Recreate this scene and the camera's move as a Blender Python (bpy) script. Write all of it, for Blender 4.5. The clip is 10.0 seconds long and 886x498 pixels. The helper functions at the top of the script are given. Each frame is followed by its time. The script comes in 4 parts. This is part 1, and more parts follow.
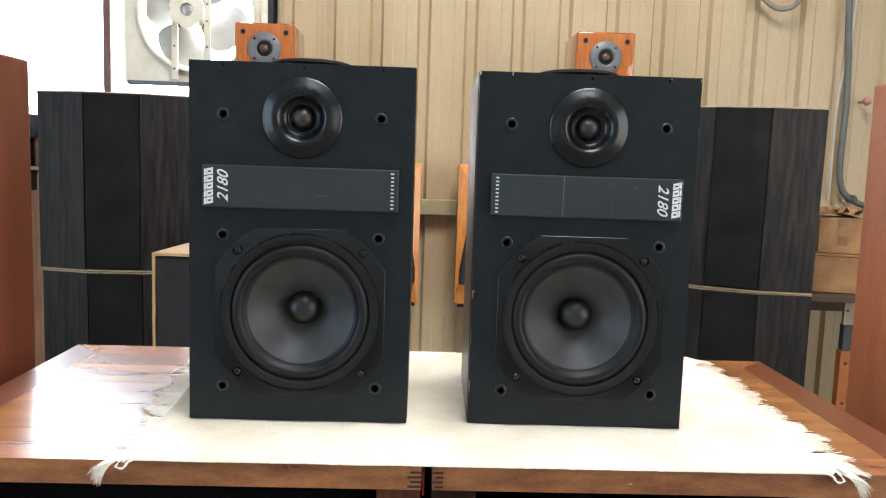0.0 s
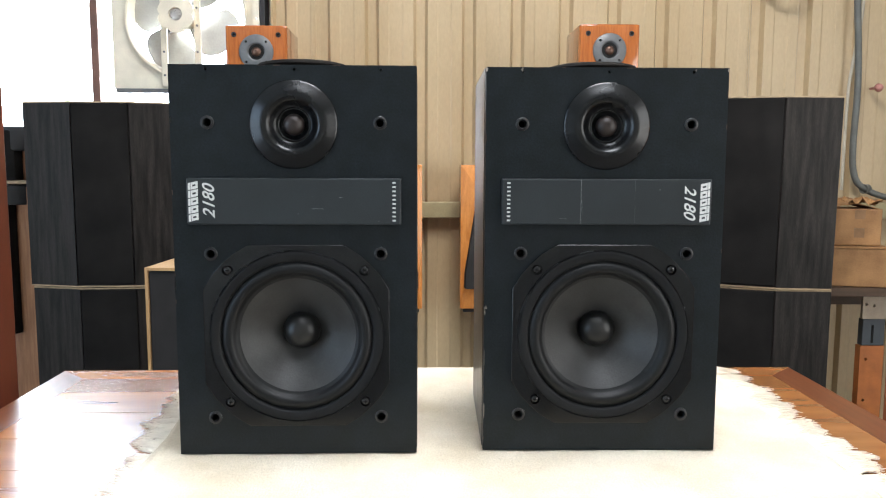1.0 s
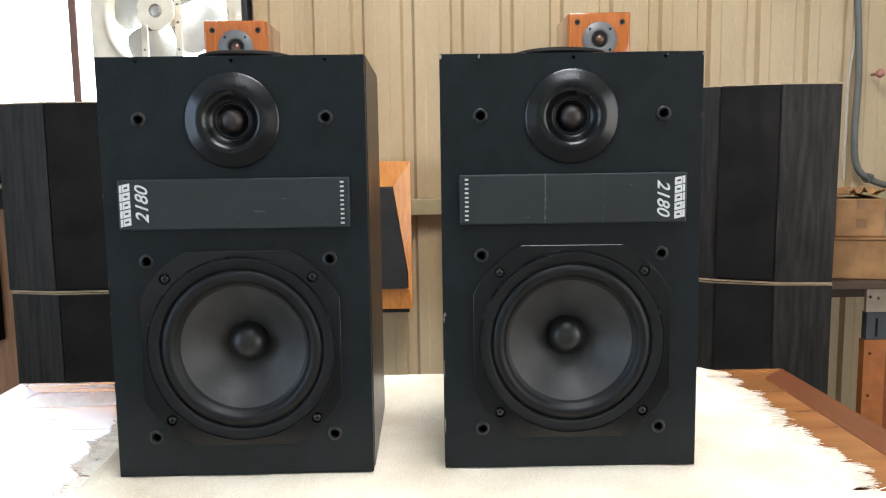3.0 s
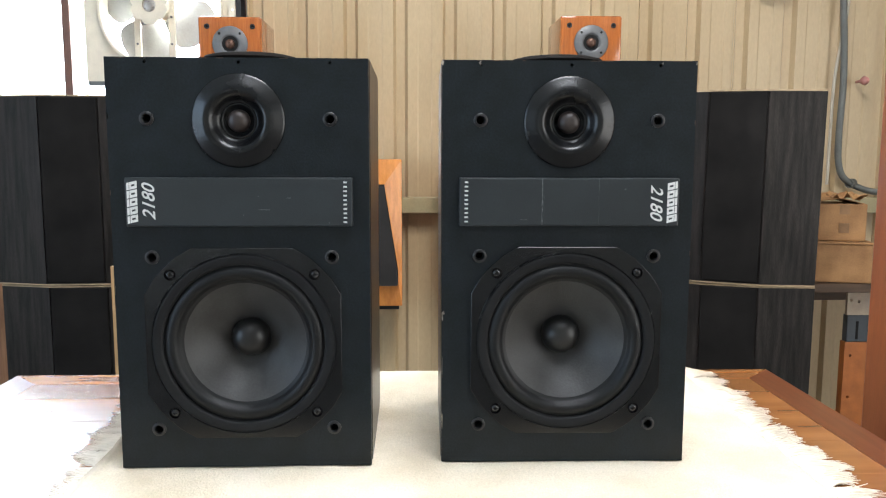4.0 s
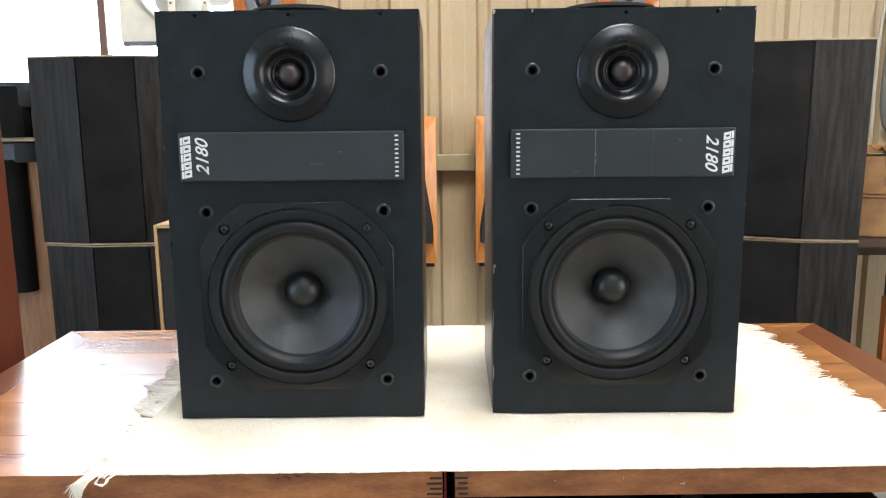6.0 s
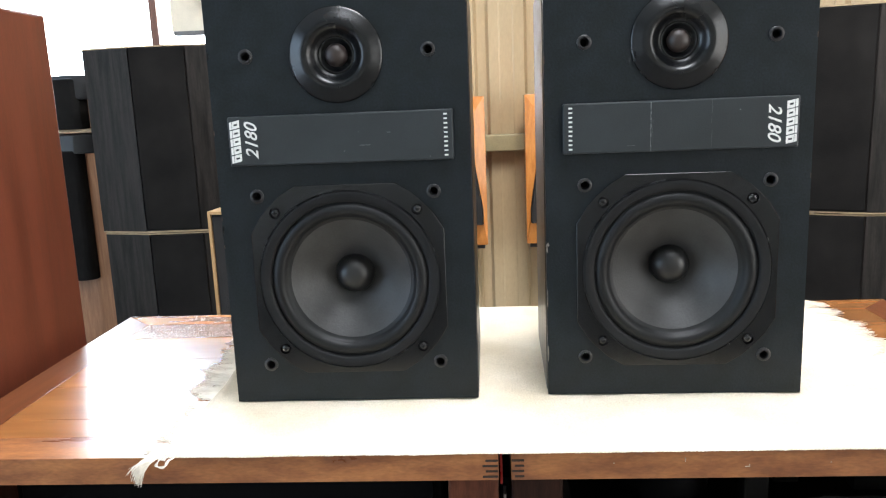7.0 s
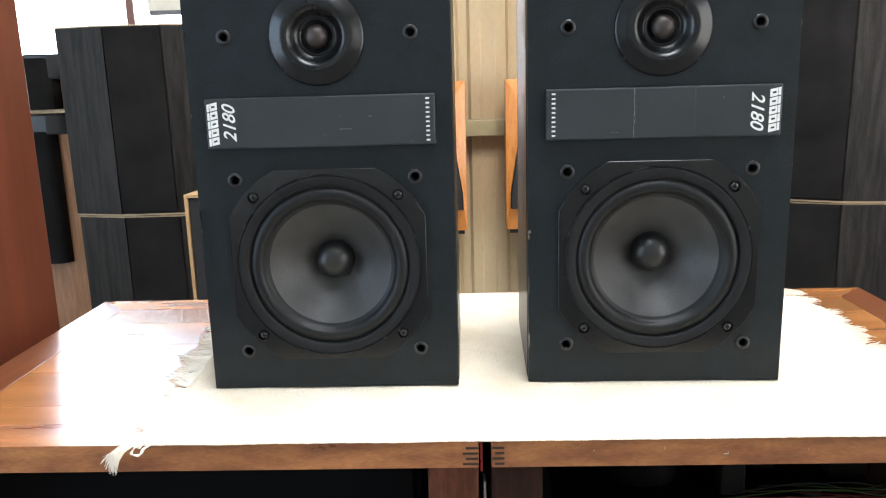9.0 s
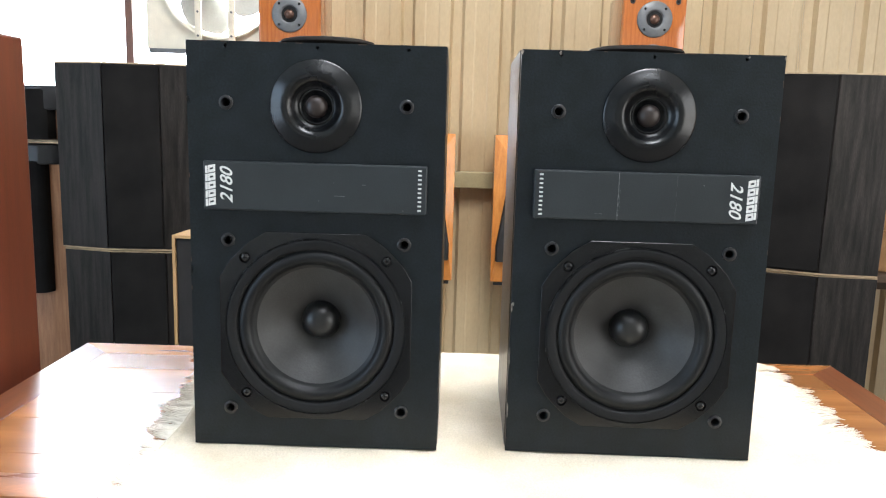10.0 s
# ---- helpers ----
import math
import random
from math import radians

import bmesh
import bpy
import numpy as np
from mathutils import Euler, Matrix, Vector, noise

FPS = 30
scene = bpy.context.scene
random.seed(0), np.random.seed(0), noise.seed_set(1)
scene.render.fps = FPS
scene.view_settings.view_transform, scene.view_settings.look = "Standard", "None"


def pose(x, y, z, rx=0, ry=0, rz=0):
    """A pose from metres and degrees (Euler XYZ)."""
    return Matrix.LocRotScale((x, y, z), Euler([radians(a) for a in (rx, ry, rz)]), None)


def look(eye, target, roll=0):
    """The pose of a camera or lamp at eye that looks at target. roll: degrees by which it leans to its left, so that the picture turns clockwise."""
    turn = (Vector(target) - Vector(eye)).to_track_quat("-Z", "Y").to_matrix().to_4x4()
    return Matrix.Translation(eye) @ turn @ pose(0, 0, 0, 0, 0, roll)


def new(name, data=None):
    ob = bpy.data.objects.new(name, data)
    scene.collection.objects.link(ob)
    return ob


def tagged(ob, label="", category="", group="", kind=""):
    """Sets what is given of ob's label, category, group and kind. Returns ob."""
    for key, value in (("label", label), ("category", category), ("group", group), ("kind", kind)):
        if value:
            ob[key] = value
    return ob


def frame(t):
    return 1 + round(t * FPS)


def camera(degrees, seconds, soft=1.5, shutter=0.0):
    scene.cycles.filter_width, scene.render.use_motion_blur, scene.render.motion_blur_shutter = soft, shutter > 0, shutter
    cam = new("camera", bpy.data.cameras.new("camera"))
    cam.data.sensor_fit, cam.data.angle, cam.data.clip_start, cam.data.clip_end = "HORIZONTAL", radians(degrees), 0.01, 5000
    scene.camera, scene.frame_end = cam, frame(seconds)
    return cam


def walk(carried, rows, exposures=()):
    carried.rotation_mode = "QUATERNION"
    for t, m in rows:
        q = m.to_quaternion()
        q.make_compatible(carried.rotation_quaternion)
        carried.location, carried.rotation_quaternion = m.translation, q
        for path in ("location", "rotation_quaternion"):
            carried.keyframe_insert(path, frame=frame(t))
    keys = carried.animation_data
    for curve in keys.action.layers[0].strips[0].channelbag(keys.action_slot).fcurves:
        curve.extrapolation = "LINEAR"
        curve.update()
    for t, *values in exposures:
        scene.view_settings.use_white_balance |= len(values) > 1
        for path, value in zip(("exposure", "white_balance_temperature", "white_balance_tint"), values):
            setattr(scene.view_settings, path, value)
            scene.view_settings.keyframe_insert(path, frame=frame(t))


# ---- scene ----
cam = camera(59.4, 10.0, soft=1.15)
PATH = [
    (0, (-0.018, -0.962, 1.035), (0.048, 1.025, 0.818), 1.9),
    (0.5, (-0.021, -0.923, 1.048), (0.071, 1.067, 0.867), 0.3),
    (1, (-0.023, -0.88, 1.043), (0.039, 1.107, 0.823), 0.2),
    (1.5, (-0.009, -0.858, 1.044), (-0.003, 1.129, 0.815), -0.3),
    (2, (0.01, -0.844, 1.037), (-0.031, 1.14, 0.786), -2.1),
    (2.5, (0.022, -0.821, 1.044), (0.012, 1.165, 0.806), -1.9),
    (3, (0.035, -0.815, 1.043), (0.079, 1.171, 0.812), -0.8),
    (4.5, (0.012, -0.845, 1.051), (0.095, 1.136, 0.795), 0.2),
    (5, (0.011, -0.838, 1.041), (0.059, 1.138, 0.737), -0.4),
    (5.5, (-0.001, -0.835, 1.04), (0.022, 1.137, 0.712), -0.5),
    (5.7, (-0.005, -0.838, 1.042), (0.019, 1.134, 0.71), -0.5),
    (7, (-0.009, -0.824, 1.037), (-0.128, 1.136, 0.655), -2.3),
    (7.5, (-0.008, -0.819, 1.033), (-0.149, 1.134, 0.624), -3.9),
    (8, (-0.019, -0.816, 1.035), (-0.16, 1.126, 0.577), -3.7),
    (8.5, (-0.015, -0.819, 1.035), (-0.124, 1.126, 0.585), -2.7),
    (9, (-0.012, -0.816, 1.037), (-0.077, 1.138, 0.615), -1.6),
    (9.5, (-0.006, -0.823, 1.048), (-0.008, 1.144, 0.682), -0.2),
    (10, (-0.015, -0.832, 1.072), (-0.037, 1.142, 0.751), 1.6),
]
EXPOSURES = [(0.0, 0.16, 6150, 10), (2.0, 0.10, 6150, 10), (4.5, 0.12, 6150, 10), (5.5, 0.26, 6150, 10), (7.0, 0.40, 6150, 10), (9.0, 0.48, 6150, 10), (10.0, 0.35, 6150, 10)]
walk(cam, [(t, look(eye, target, roll)) for t, eye, target, roll in PATH], EXPOSURES)

# ---- world, sun, large lights ----
world = bpy.data.worlds.new("world")
scene.world = world
world.use_nodes = True
wn = world.node_tree.nodes
sky = wn.new("ShaderNodeTexSky")
sky.sky_type, sky.sun_disc = "NISHITA", False
sky.sun_elevation, sky.sun_rotation = radians(61), radians(-122)
wn["Background"].inputs["Strength"].default_value = 0.12
world.node_tree.links.new(sky.outputs[0], wn["Background"].inputs["Color"])


def lamp(name, kind, m, energy, color, size=None, size_y=None):
    data = bpy.data.lights.new(name, kind)
    data.energy, data.color = energy, color
    if kind == "AREA":
        data.shape, data.size, data.size_y = "RECTANGLE", size, size_y
    if kind == "SUN":
        data.angle = radians(0.6)
    ob = new(name, data)
    ob.matrix_world = m
    return ob


lamp("sun", "SUN", look((-1.6, -1.0, 3.4), (0, 0, 0)), 3.0, (1.0, 0.95, 0.88))
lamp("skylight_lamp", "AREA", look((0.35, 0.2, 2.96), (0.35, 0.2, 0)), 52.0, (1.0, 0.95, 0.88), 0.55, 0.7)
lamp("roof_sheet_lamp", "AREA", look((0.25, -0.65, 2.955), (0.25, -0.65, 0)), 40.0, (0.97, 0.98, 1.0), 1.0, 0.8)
lamp("door_daylight", "AREA", look((2.95, -1.6, 1.3), (0, -1.6, 1.25)), 62.0, (1.0, 0.95, 0.86), 2.2, 2.2)
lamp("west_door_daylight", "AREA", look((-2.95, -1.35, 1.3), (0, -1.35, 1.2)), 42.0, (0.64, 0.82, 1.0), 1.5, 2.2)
lamp("window_daylight", "AREA", look((-1.35, 2.12, 1.65), (-1.35, 0, 1.2)), 54.0, (0.84, 0.92, 1.0), 1.4, 1.2)


# ---- mesh helpers ----
def box(bm, x0, y0, z0, x1, y1, z1, bevel=0.0, seg=2):
    made = bmesh.ops.create_cube(bm, size=1.0)
    vs = made["verts"]
    for v in vs:
        v.co = Vector(((x0 + x1) / 2 + v.co.x * (x1 - x0), (y0 + y1) / 2 + v.co.y * (y1 - y0), (z0 + z1) / 2 + v.co.z * (z1 - z0)))
    if bevel:
        es = list({e for v in vs for e in v.link_edges})
        bmesh.ops.bevel(bm, geom=es, offset=bevel, segments=seg, affect="EDGES", profile=0.5)
    return bm


def one_box(*a, **k):
    return box(bmesh.new(), *a, **k)


def lathe(profile, n=64, cx=0.0, cz=0.0, bm=None, closed=False):
    """Turns (radius, distance towards the viewer) round an axis along -y."""
    bm = bm or bmesh.new()
    rings = []
    for r, d in profile:
        if r < 1e-5:
            rings.append([bm.verts.new((cx, -d, cz))])
        else:
            rings.append([bm.verts.new((cx + r * math.cos(2 * math.pi * i / n), -d, cz + r * math.sin(2 * math.pi * i / n))) for i in range(n)])
    pairs = list(zip(rings, rings[1:]))
    if closed:
        pairs.append((rings[-1], rings[0]))
    for a, b in pairs:
        for i in range(n):
            j = (i + 1) % n
            if len(a) == 1 and len(b) == 1:
                continue
            if len(a) == 1:
                bm.faces.new((a[0], b[i], b[j]))
            elif len(b) == 1:
                bm.faces.new((a[i], b[0], a[j]))
            else:
                bm.faces.new((a[i], b[i], b[j], a[j]))
    for f in bm.faces:
        f.smooth = True
    bmesh.ops.recalc_face_normals(bm, faces=bm.faces)
    return bm


def plate(outline, holes, y_front, thick, bevel=0.0):
    """A flat sheet in the xz plane with round or polygonal holes, given some thickness towards +y."""
    bm = bmesh.new()
    edges = []
    for loop in [outline] + holes:
        vs = [bm.verts.new((x, y_front, z)) for x, z in loop]
        edges += [bm.edges.new((vs[i], vs[(i + 1) % len(vs)])) for i in range(len(vs))]
    made = bmesh.ops.triangle_fill(bm, edges=edges, use_beauty=True, normal=(0, -1, 0))
    ext = bmesh.ops.extrude_face_region(bm, geom=list(bm.faces))
    for v in [g for g in ext["geom"] if isinstance(g, bmesh.types.BMVert)]:
        v.co.y += thick
    bmesh.ops.recalc_face_normals(bm, faces=bm.faces)
    return bm


def circle(cx, cz, r, n=48):
    return [(cx + r * math.cos(2 * math.pi * i / n), cz + r * math.sin(2 * math.pi * i / n)) for i in range(n)]


def prism(points, z0, z1, bevel=0.0):
    """An upright prism over a plan of (x, y) points."""
    bm = bmesh.new()
    lo = [bm.verts.new((x, y, z0)) for x, y in points]
    hi = [bm.verts.new((x, y, z1)) for x, y in points]
    n = len(points)
    bm.faces.new(lo[::-1])
    bm.faces.new(hi)
    for i in range(n):
        bm.faces.new((lo[i], lo[(i + 1) % n], hi[(i + 1) % n], hi[i]))
    bmesh.ops.recalc_face_normals(bm, faces=bm.faces)
    if bevel:
        bmesh.ops.bevel(bm, geom=list(bm.edges), offset=bevel, segments=2, affect="EDGES", profile=0.5)
    return bm


def tube(path, r, n=10, bm=None, taper=1.0):
    """A round tube along a list of points."""
    bm = bm or bmesh.new()
    pts = [Vector(p) for p in path]
    rings = []
    side = None
    for i, p in enumerate(pts):
        ahead = (pts[min(i + 1, len(pts) - 1)] - pts[max(i - 1, 0)]).normalized()
        if side is None:
            side = ahead.cross(Vector((0.31, 0.72, 0.63))).normalized()
        side = (side - ahead * side.dot(ahead)).normalized()
        up = ahead.cross(side)
        rr = r * (1 + (taper - 1) * i / (len(pts) - 1))
        rings.append([bm.verts.new(p + rr * (math.cos(2 * math.pi * k / n) * side + math.sin(2 * math.pi * k / n) * up)) for k in range(n)])
    for a, b in zip(rings, rings[1:]):
        for k in range(n):
            bm.faces.new((a[k], a[(k + 1) % n], b[(k + 1) % n], b[k]))
    bm.faces.new(rings[0][::-1]).smooth = True
    bm.faces.new(rings[-1])
    return bm


def bend(points, steps=8):
    """A smooth line through some points."""
    ps = [Vector(p) for p in points]
    ps = [2 * ps[0] - ps[1]] + ps + [2 * ps[-1] - ps[-2]]
    out = []
    for i in range(1, len(ps) - 2):
        a, b, c, d = ps[i - 1:i + 3]
        for k in range(steps):
            t = k / steps
            out.append(0.5 * (2 * b + (c - a) * t + (2 * a - 5 * b + 4 * c - d) * t * t + (3 * b - a - 3 * c + d) * t ** 3))
    return out + [ps[-2]]


def ready(name, bm, material, angle=None):
    """A mesh from bm. Turned and tubular shapes are smooth; boards and boxes keep flat faces."""
    if angle is None:
        angle = 50 if any(f.smooth for f in bm.faces) else 18
    me = bpy.data.meshes.new(name)
    bm.to_mesh(me)
    bm.free()
    me.materials.append(material)
    me.shade_smooth()
    me.set_sharp_from_angle(angle=radians(angle))
    return me


def part(name, bm, material, parent, label="", angle=None):
    ob = new(name, ready(name, bm, material, angle))
    ob.parent = parent
    return tagged(ob, label)


def thing(name, label, category, m=None, group=""):
    ob = new(name)
    ob.empty_display_size = 0.05
    ob.matrix_world = m or Matrix()
    return tagged(ob, label, category, group)


def setting(name, bm, material, label=""):
    return tagged(new(name, ready(name, bm, material)), label, "", "", "structure")


# ---- materials ----
def material(name, color, rough=0.5, metal=0.0, vary=0.12, scale=20.0, stretch=(1, 1, 1), fine=300.0, bump=0.05, coat=0.0, coat_rough=0.06, rough_vary=0.08, second=None, spec=0.5, each=0.0):
    """A surface whose colour, gloss and relief vary at a coarse and a fine scale. second: the colour of the coarse patches."""
    m = bpy.data.materials.new(name)
    m.use_nodes = True
    n, link = m.node_tree.nodes, m.node_tree.links.new
    b = n["Principled BSDF"]
    b.inputs["Metallic"].default_value = metal
    b.inputs["Coat Weight"].default_value = coat
    b.inputs["Coat Roughness"].default_value = coat_rough
    b.inputs["Specular IOR Level"].default_value = spec
    co = n.new("ShaderNodeTexCoord")
    mp = n.new("ShaderNodeMapping")
    mp.inputs["Scale"].default_value = stretch
    link(co.outputs["Object"], mp.inputs["Vector"])
    big, small = n.new("ShaderNodeTexNoise"), n.new("ShaderNodeTexNoise")
    big.inputs["Scale"].default_value, big.inputs["Detail"].default_value = scale, 5.0
    small.inputs["Scale"].default_value, small.inputs["Detail"].default_value = fine, 3.0
    for t in (big, small):
        link(mp.outputs[0], t.inputs["Vector"])
    ramp = n.new("ShaderNodeValToRGB")
    other = second or tuple(c * (1 - 2.2 * vary) for c in color)
    ramp.color_ramp.elements[0].position, ramp.color_ramp.elements[1].position = 0.33, 0.66
    ramp.color_ramp.elements[0].color, ramp.color_ramp.elements[1].color = (*other, 1), (*color, 1)
    link(big.outputs["Fac"], ramp.inputs["Fac"])
    mix = n.new("ShaderNodeMix")
    mix.data_type, mix.blend_type = "RGBA", "MULTIPLY"
    mix.inputs["Factor"].default_value = 1.0
    grain = n.new("ShaderNodeMapRange")
    grain.inputs["To Min"].default_value, grain.inputs["To Max"].default_value = 1 - vary * 1.4, 1 + vary * 1.4
    link(small.outputs["Fac"], grain.inputs["Value"])
    link(ramp.outputs["Color"], mix.inputs[6])
    link(grain.outputs[0], mix.inputs[7])
    last = mix.outputs[2]
    if each:
        info, shift, mult = n.new("ShaderNodeObjectInfo"), n.new("ShaderNodeMapRange"), n.new("ShaderNodeMix")
        shift.inputs["To Min"].default_value, shift.inputs["To Max"].default_value = 1 - each, 1 + each
        mult.data_type, mult.blend_type = "RGBA", "MULTIPLY"
        mult.inputs["Factor"].default_value = 1.0
        link(info.outputs["Random"], shift.inputs["Value"])
        link(last, mult.inputs[6])
        link(shift.outputs[0], mult.inputs[7])
        last = mult.outputs[2]
    link(last, b.inputs["Base Color"])
    rr = n.new("ShaderNodeMapRange")
    rr.inputs["To Min"].default_value, rr.inputs["To Max"].default_value = max(0.02, rough - rough_vary), min(1.0, rough + rough_vary)
    link(big.outputs["Fac"], rr.inputs["Value"])
    link(rr.outputs[0], b.inputs["Roughness"])
    bp = n.new("ShaderNodeBump")
    bp.inputs["Strength"].default_value, bp.inputs["Distance"].default_value = bump, 0.002
    link(small.outputs["Fac"], bp.inputs["Height"])
    link(bp.outputs[0], b.inputs["Normal"])
    return m


VINYL = material("black_textured_vinyl", (0.0068, 0.0107, 0.0136), 0.45, vary=0.6, scale=40, fine=420, bump=0.12, second=(0.0036, 0.0064, 0.0078), spec=0.28)
SIDE = material("dark_vinyl_wrap", (0.03, 0.021, 0.016), 0.32, vary=0.2, scale=18, stretch=(6, 6, 0.5), fine=240, bump=0.06)
SEAM = material("raw_board_edge", (0.2, 0.12, 0.065), 0.8, vary=0.25, scale=60, fine=500, bump=0.2)
WEAR = material("worn_edge", (0.09, 0.055, 0.033), 0.8, vary=0.3, scale=200, fine=900)
CHIP = material("chipped_board", (0.5, 0.45, 0.38), 0.85, vary=0.3, scale=200, fine=900, bump=0.3)
PLATE = material("grey_satin_plate", (0.017, 0.0225, 0.0255), 0.4, vary=0.12, scale=18, fine=700, bump=0.1)
HORN = material("gloss_black_moulding", (0.0030, 0.0036, 0.0044), 0.27, vary=0.1, scale=30, fine=400, bump=0.0, rough_vary=0.02, spec=0.4)
BASKET = material("satin_black_casting", (0.0020, 0.0026, 0.0036), 0.22, vary=0.12, scale=30, fine=500, bump=0.015, rough_vary=0.03, spec=0.42)
RUBBER = material("black_rubber", (0.0068, 0.0074, 0.0080), 0.48, vary=0.14, scale=40, fine=400, bump=0.05, spec=0.28)
CONE = material("charcoal_cone", (0.041, 0.041, 0.0405), 0.44, vary=0.14, scale=28, fine=420, bump=0.1, spec=0.32)
CAP = material("soft_black_cap", (0.011, 0.011, 0.011), 0.38, vary=0.1, scale=60, fine=700, bump=0.06, spec=0.5)
DOME = material("brown_dome", (0.03, 0.02, 0.017), 0.45, vary=0.2, scale=200, fine=1500, bump=0.1)
HOLE = material("hole_black", (0.002, 0.002, 0.002), 0.9, vary=0.1)
SCREW = material("black_screw", (0.02, 0.02, 0.021), 0.16, metal=0.3, vary=0.15, scale=200, fine=900, spec=0.7)
WHITE_INK = material("white_ink", (0.72, 0.73, 0.7), 0.6, vary=0.08, scale=300, fine=1500, bump=0.05)
SCRATCH = material("scratch", (0.24, 0.245, 0.248), 0.6, vary=0.4, scale=200, fine=900)
TEAK = material("varnished_teak", (0.29, 0.122, 0.036), 0.24, vary=0.07, scale=6, stretch=(0.7, 5, 5), fine=22, bump=0.0, second=(0.205, 0.078, 0.023), each=0.2, rough_vary=0.0, coat=0.3, coat_rough=0.25)
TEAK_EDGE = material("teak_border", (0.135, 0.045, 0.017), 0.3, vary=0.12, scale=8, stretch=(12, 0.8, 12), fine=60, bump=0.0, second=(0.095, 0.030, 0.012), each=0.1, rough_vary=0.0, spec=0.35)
TEAK_FRONT = material("teak_front_rail", (0.34, 0.138, 0.048), 0.3, vary=0.3, scale=15, stretch=(1, 4, 3.2), fine=140, bump=0.06, second=(0.15, 0.052, 0.021), each=0.1)
LEG = material("stained_leg", (0.115, 0.040, 0.021), 0.5, vary=0.25, scale=14, stretch=(8, 8, 1), fine=110, bump=0.06, second=(0.065, 0.022, 0.013), each=0.15, spec=0.15)
# much darker brown than LEG, for the right table's legs
LEG_DARK = material("darker_leg", (0.030, 0.0125, 0.008), 0.5, vary=0.3, scale=14, stretch=(8, 8, 1), fine=110, bump=0.06, second=(0.018, 0.0075, 0.005), spec=0.12)
DARK_WOOD = material("dark_joint", (0.03, 0.015, 0.01), 0.7, vary=0.2)
COTTON = material("white_cotton", (0.75, 0.69, 0.575), 0.95, vary=0.14, scale=9, fine=420, bump=0.6, second=(0.62, 0.54, 0.405), spec=0.1)
STRAND = material("cotton_strand", (0.93, 0.87, 0.75), 0.95, vary=0.05, scale=60, fine=900, bump=0.3, spec=0.1)
CREAM = material("cream_painted_steel", (0.485, 0.372, 0.224), 0.36, vary=0.07, scale=4, stretch=(1, 1, 0.35), fine=160, bump=0.02, second=(0.44, 0.33, 0.19))
GIRT = material("primed_steel_girt", (0.36, 0.31, 0.17), 0.5, vary=0.12, scale=12, fine=200, bump=0.03)
WALL = material("plain_shed_wall", (0.53, 0.52, 0.48), 0.7, vary=0.08, scale=3, fine=60, bump=0.05)
CEILING = material("shed_roof_lining", (0.6, 0.6, 0.58), 0.7, vary=0.08, scale=3, fine=60, bump=0.05)
CONCRETE = material("concrete_floor", (0.24, 0.225, 0.21), 0.7, vary=0.15, scale=3, fine=120, bump=0.15)
BLACK_ASH = material("black_ash_veneer", (0.0255, 0.0217, 0.0195), 0.42, vary=0.5, scale=9, stretch=(9, 9, 0.8), fine=110, bump=0.25, second=(0.0070, 0.0061, 0.0056), spec=0.2)
CLOTH = material("black_grille_cloth", (0.0135, 0.0122, 0.0115), 0.85, vary=0.3, scale=8, fine=500, bump=0.4, spec=0.15)
PLY = material("pale_board_edge", (0.5, 0.37, 0.22), 0.6, vary=0.2, scale=40, stretch=(1, 1, 6), fine=300, bump=0.1)
GREY_CLOTH = material("charcoal_grille_cloth", (0.035, 0.033, 0.032), 0.9, vary=0.12, scale=14, fine=1200, bump=0.3, spec=0.15)
PINE = material("blond_wood", (0.5, 0.31, 0.135), 0.4, vary=0.15, scale=12, stretch=(8, 8, 0.8), fine=120, bump=0.05, second=(0.4, 0.23, 0.09))
CHERRY = material("red_cherry_veneer", (0.135, 0.033, 0.016), 0.4, vary=0.14, scale=6, stretch=(7, 7, 0.7), fine=110, bump=0.04, second=(0.095, 0.022, 0.0105))
ORANGE = material("orange_cherry_veneer", (0.30, 0.088, 0.026), 0.4, vary=0.14, scale=6, stretch=(7, 7, 0.7), fine=110, bump=0.04, second=(0.23, 0.062, 0.018))
HONEY = material("honey_lacquered_veneer", (0.66, 0.26, 0.055), 0.22, vary=0.15, scale=16, stretch=(5, 5, 1), fine=130, bump=0.04, coat=0.3, second=(0.52, 0.185, 0.036))
AMBER = material("amber_gloss_lacquer", (0.42, 0.13, 0.028), 0.1, vary=0.2, scale=16, stretch=(9, 9, 0.7), fine=120, bump=0.02, coat=0.7, second=(0.29, 0.082, 0.018))
GREY_METAL = material("grey_painted_flange", (0.12, 0.125, 0.13), 0.4, vary=0.08, scale=80, fine=700, bump=0.05)
COPPER_DOME = material("dull_copper_dome", (0.13, 0.075, 0.055), 0.3, metal=0.6, vary=0.1, scale=200, fine=900)
GASKET = material("grey_foam_gasket", (0.0095, 0.0100, 0.0108), 0.62, vary=0.15, scale=50, fine=600, bump=0.12, spec=0.22)
SMUDGE = material("rubbed_smear", (0.085, 0.09, 0.092), 0.6, vary=0.5, scale=90, fine=700)
# near black: the shade under the tables is put into this colour
SHADE_BLACK = material("under_table_shade_black", (0.0016, 0.0017, 0.0021), 0.6, vary=0.15, scale=30, fine=300, spec=0.06)
WHITE_SHEET = material("milky_roof_sheet", (0.75, 0.77, 0.76), 0.4, vary=0.05, scale=6, fine=90)
SILVER = material("silver_dome", (0.5, 0.47, 0.44), 0.3, metal=0.7, vary=0.1, scale=200, fine=900)
CARD = material("brown_cardboard", (0.40, 0.215, 0.085), 0.65, vary=0.22, scale=14, fine=260, bump=0.15, second=(0.25, 0.125, 0.048))
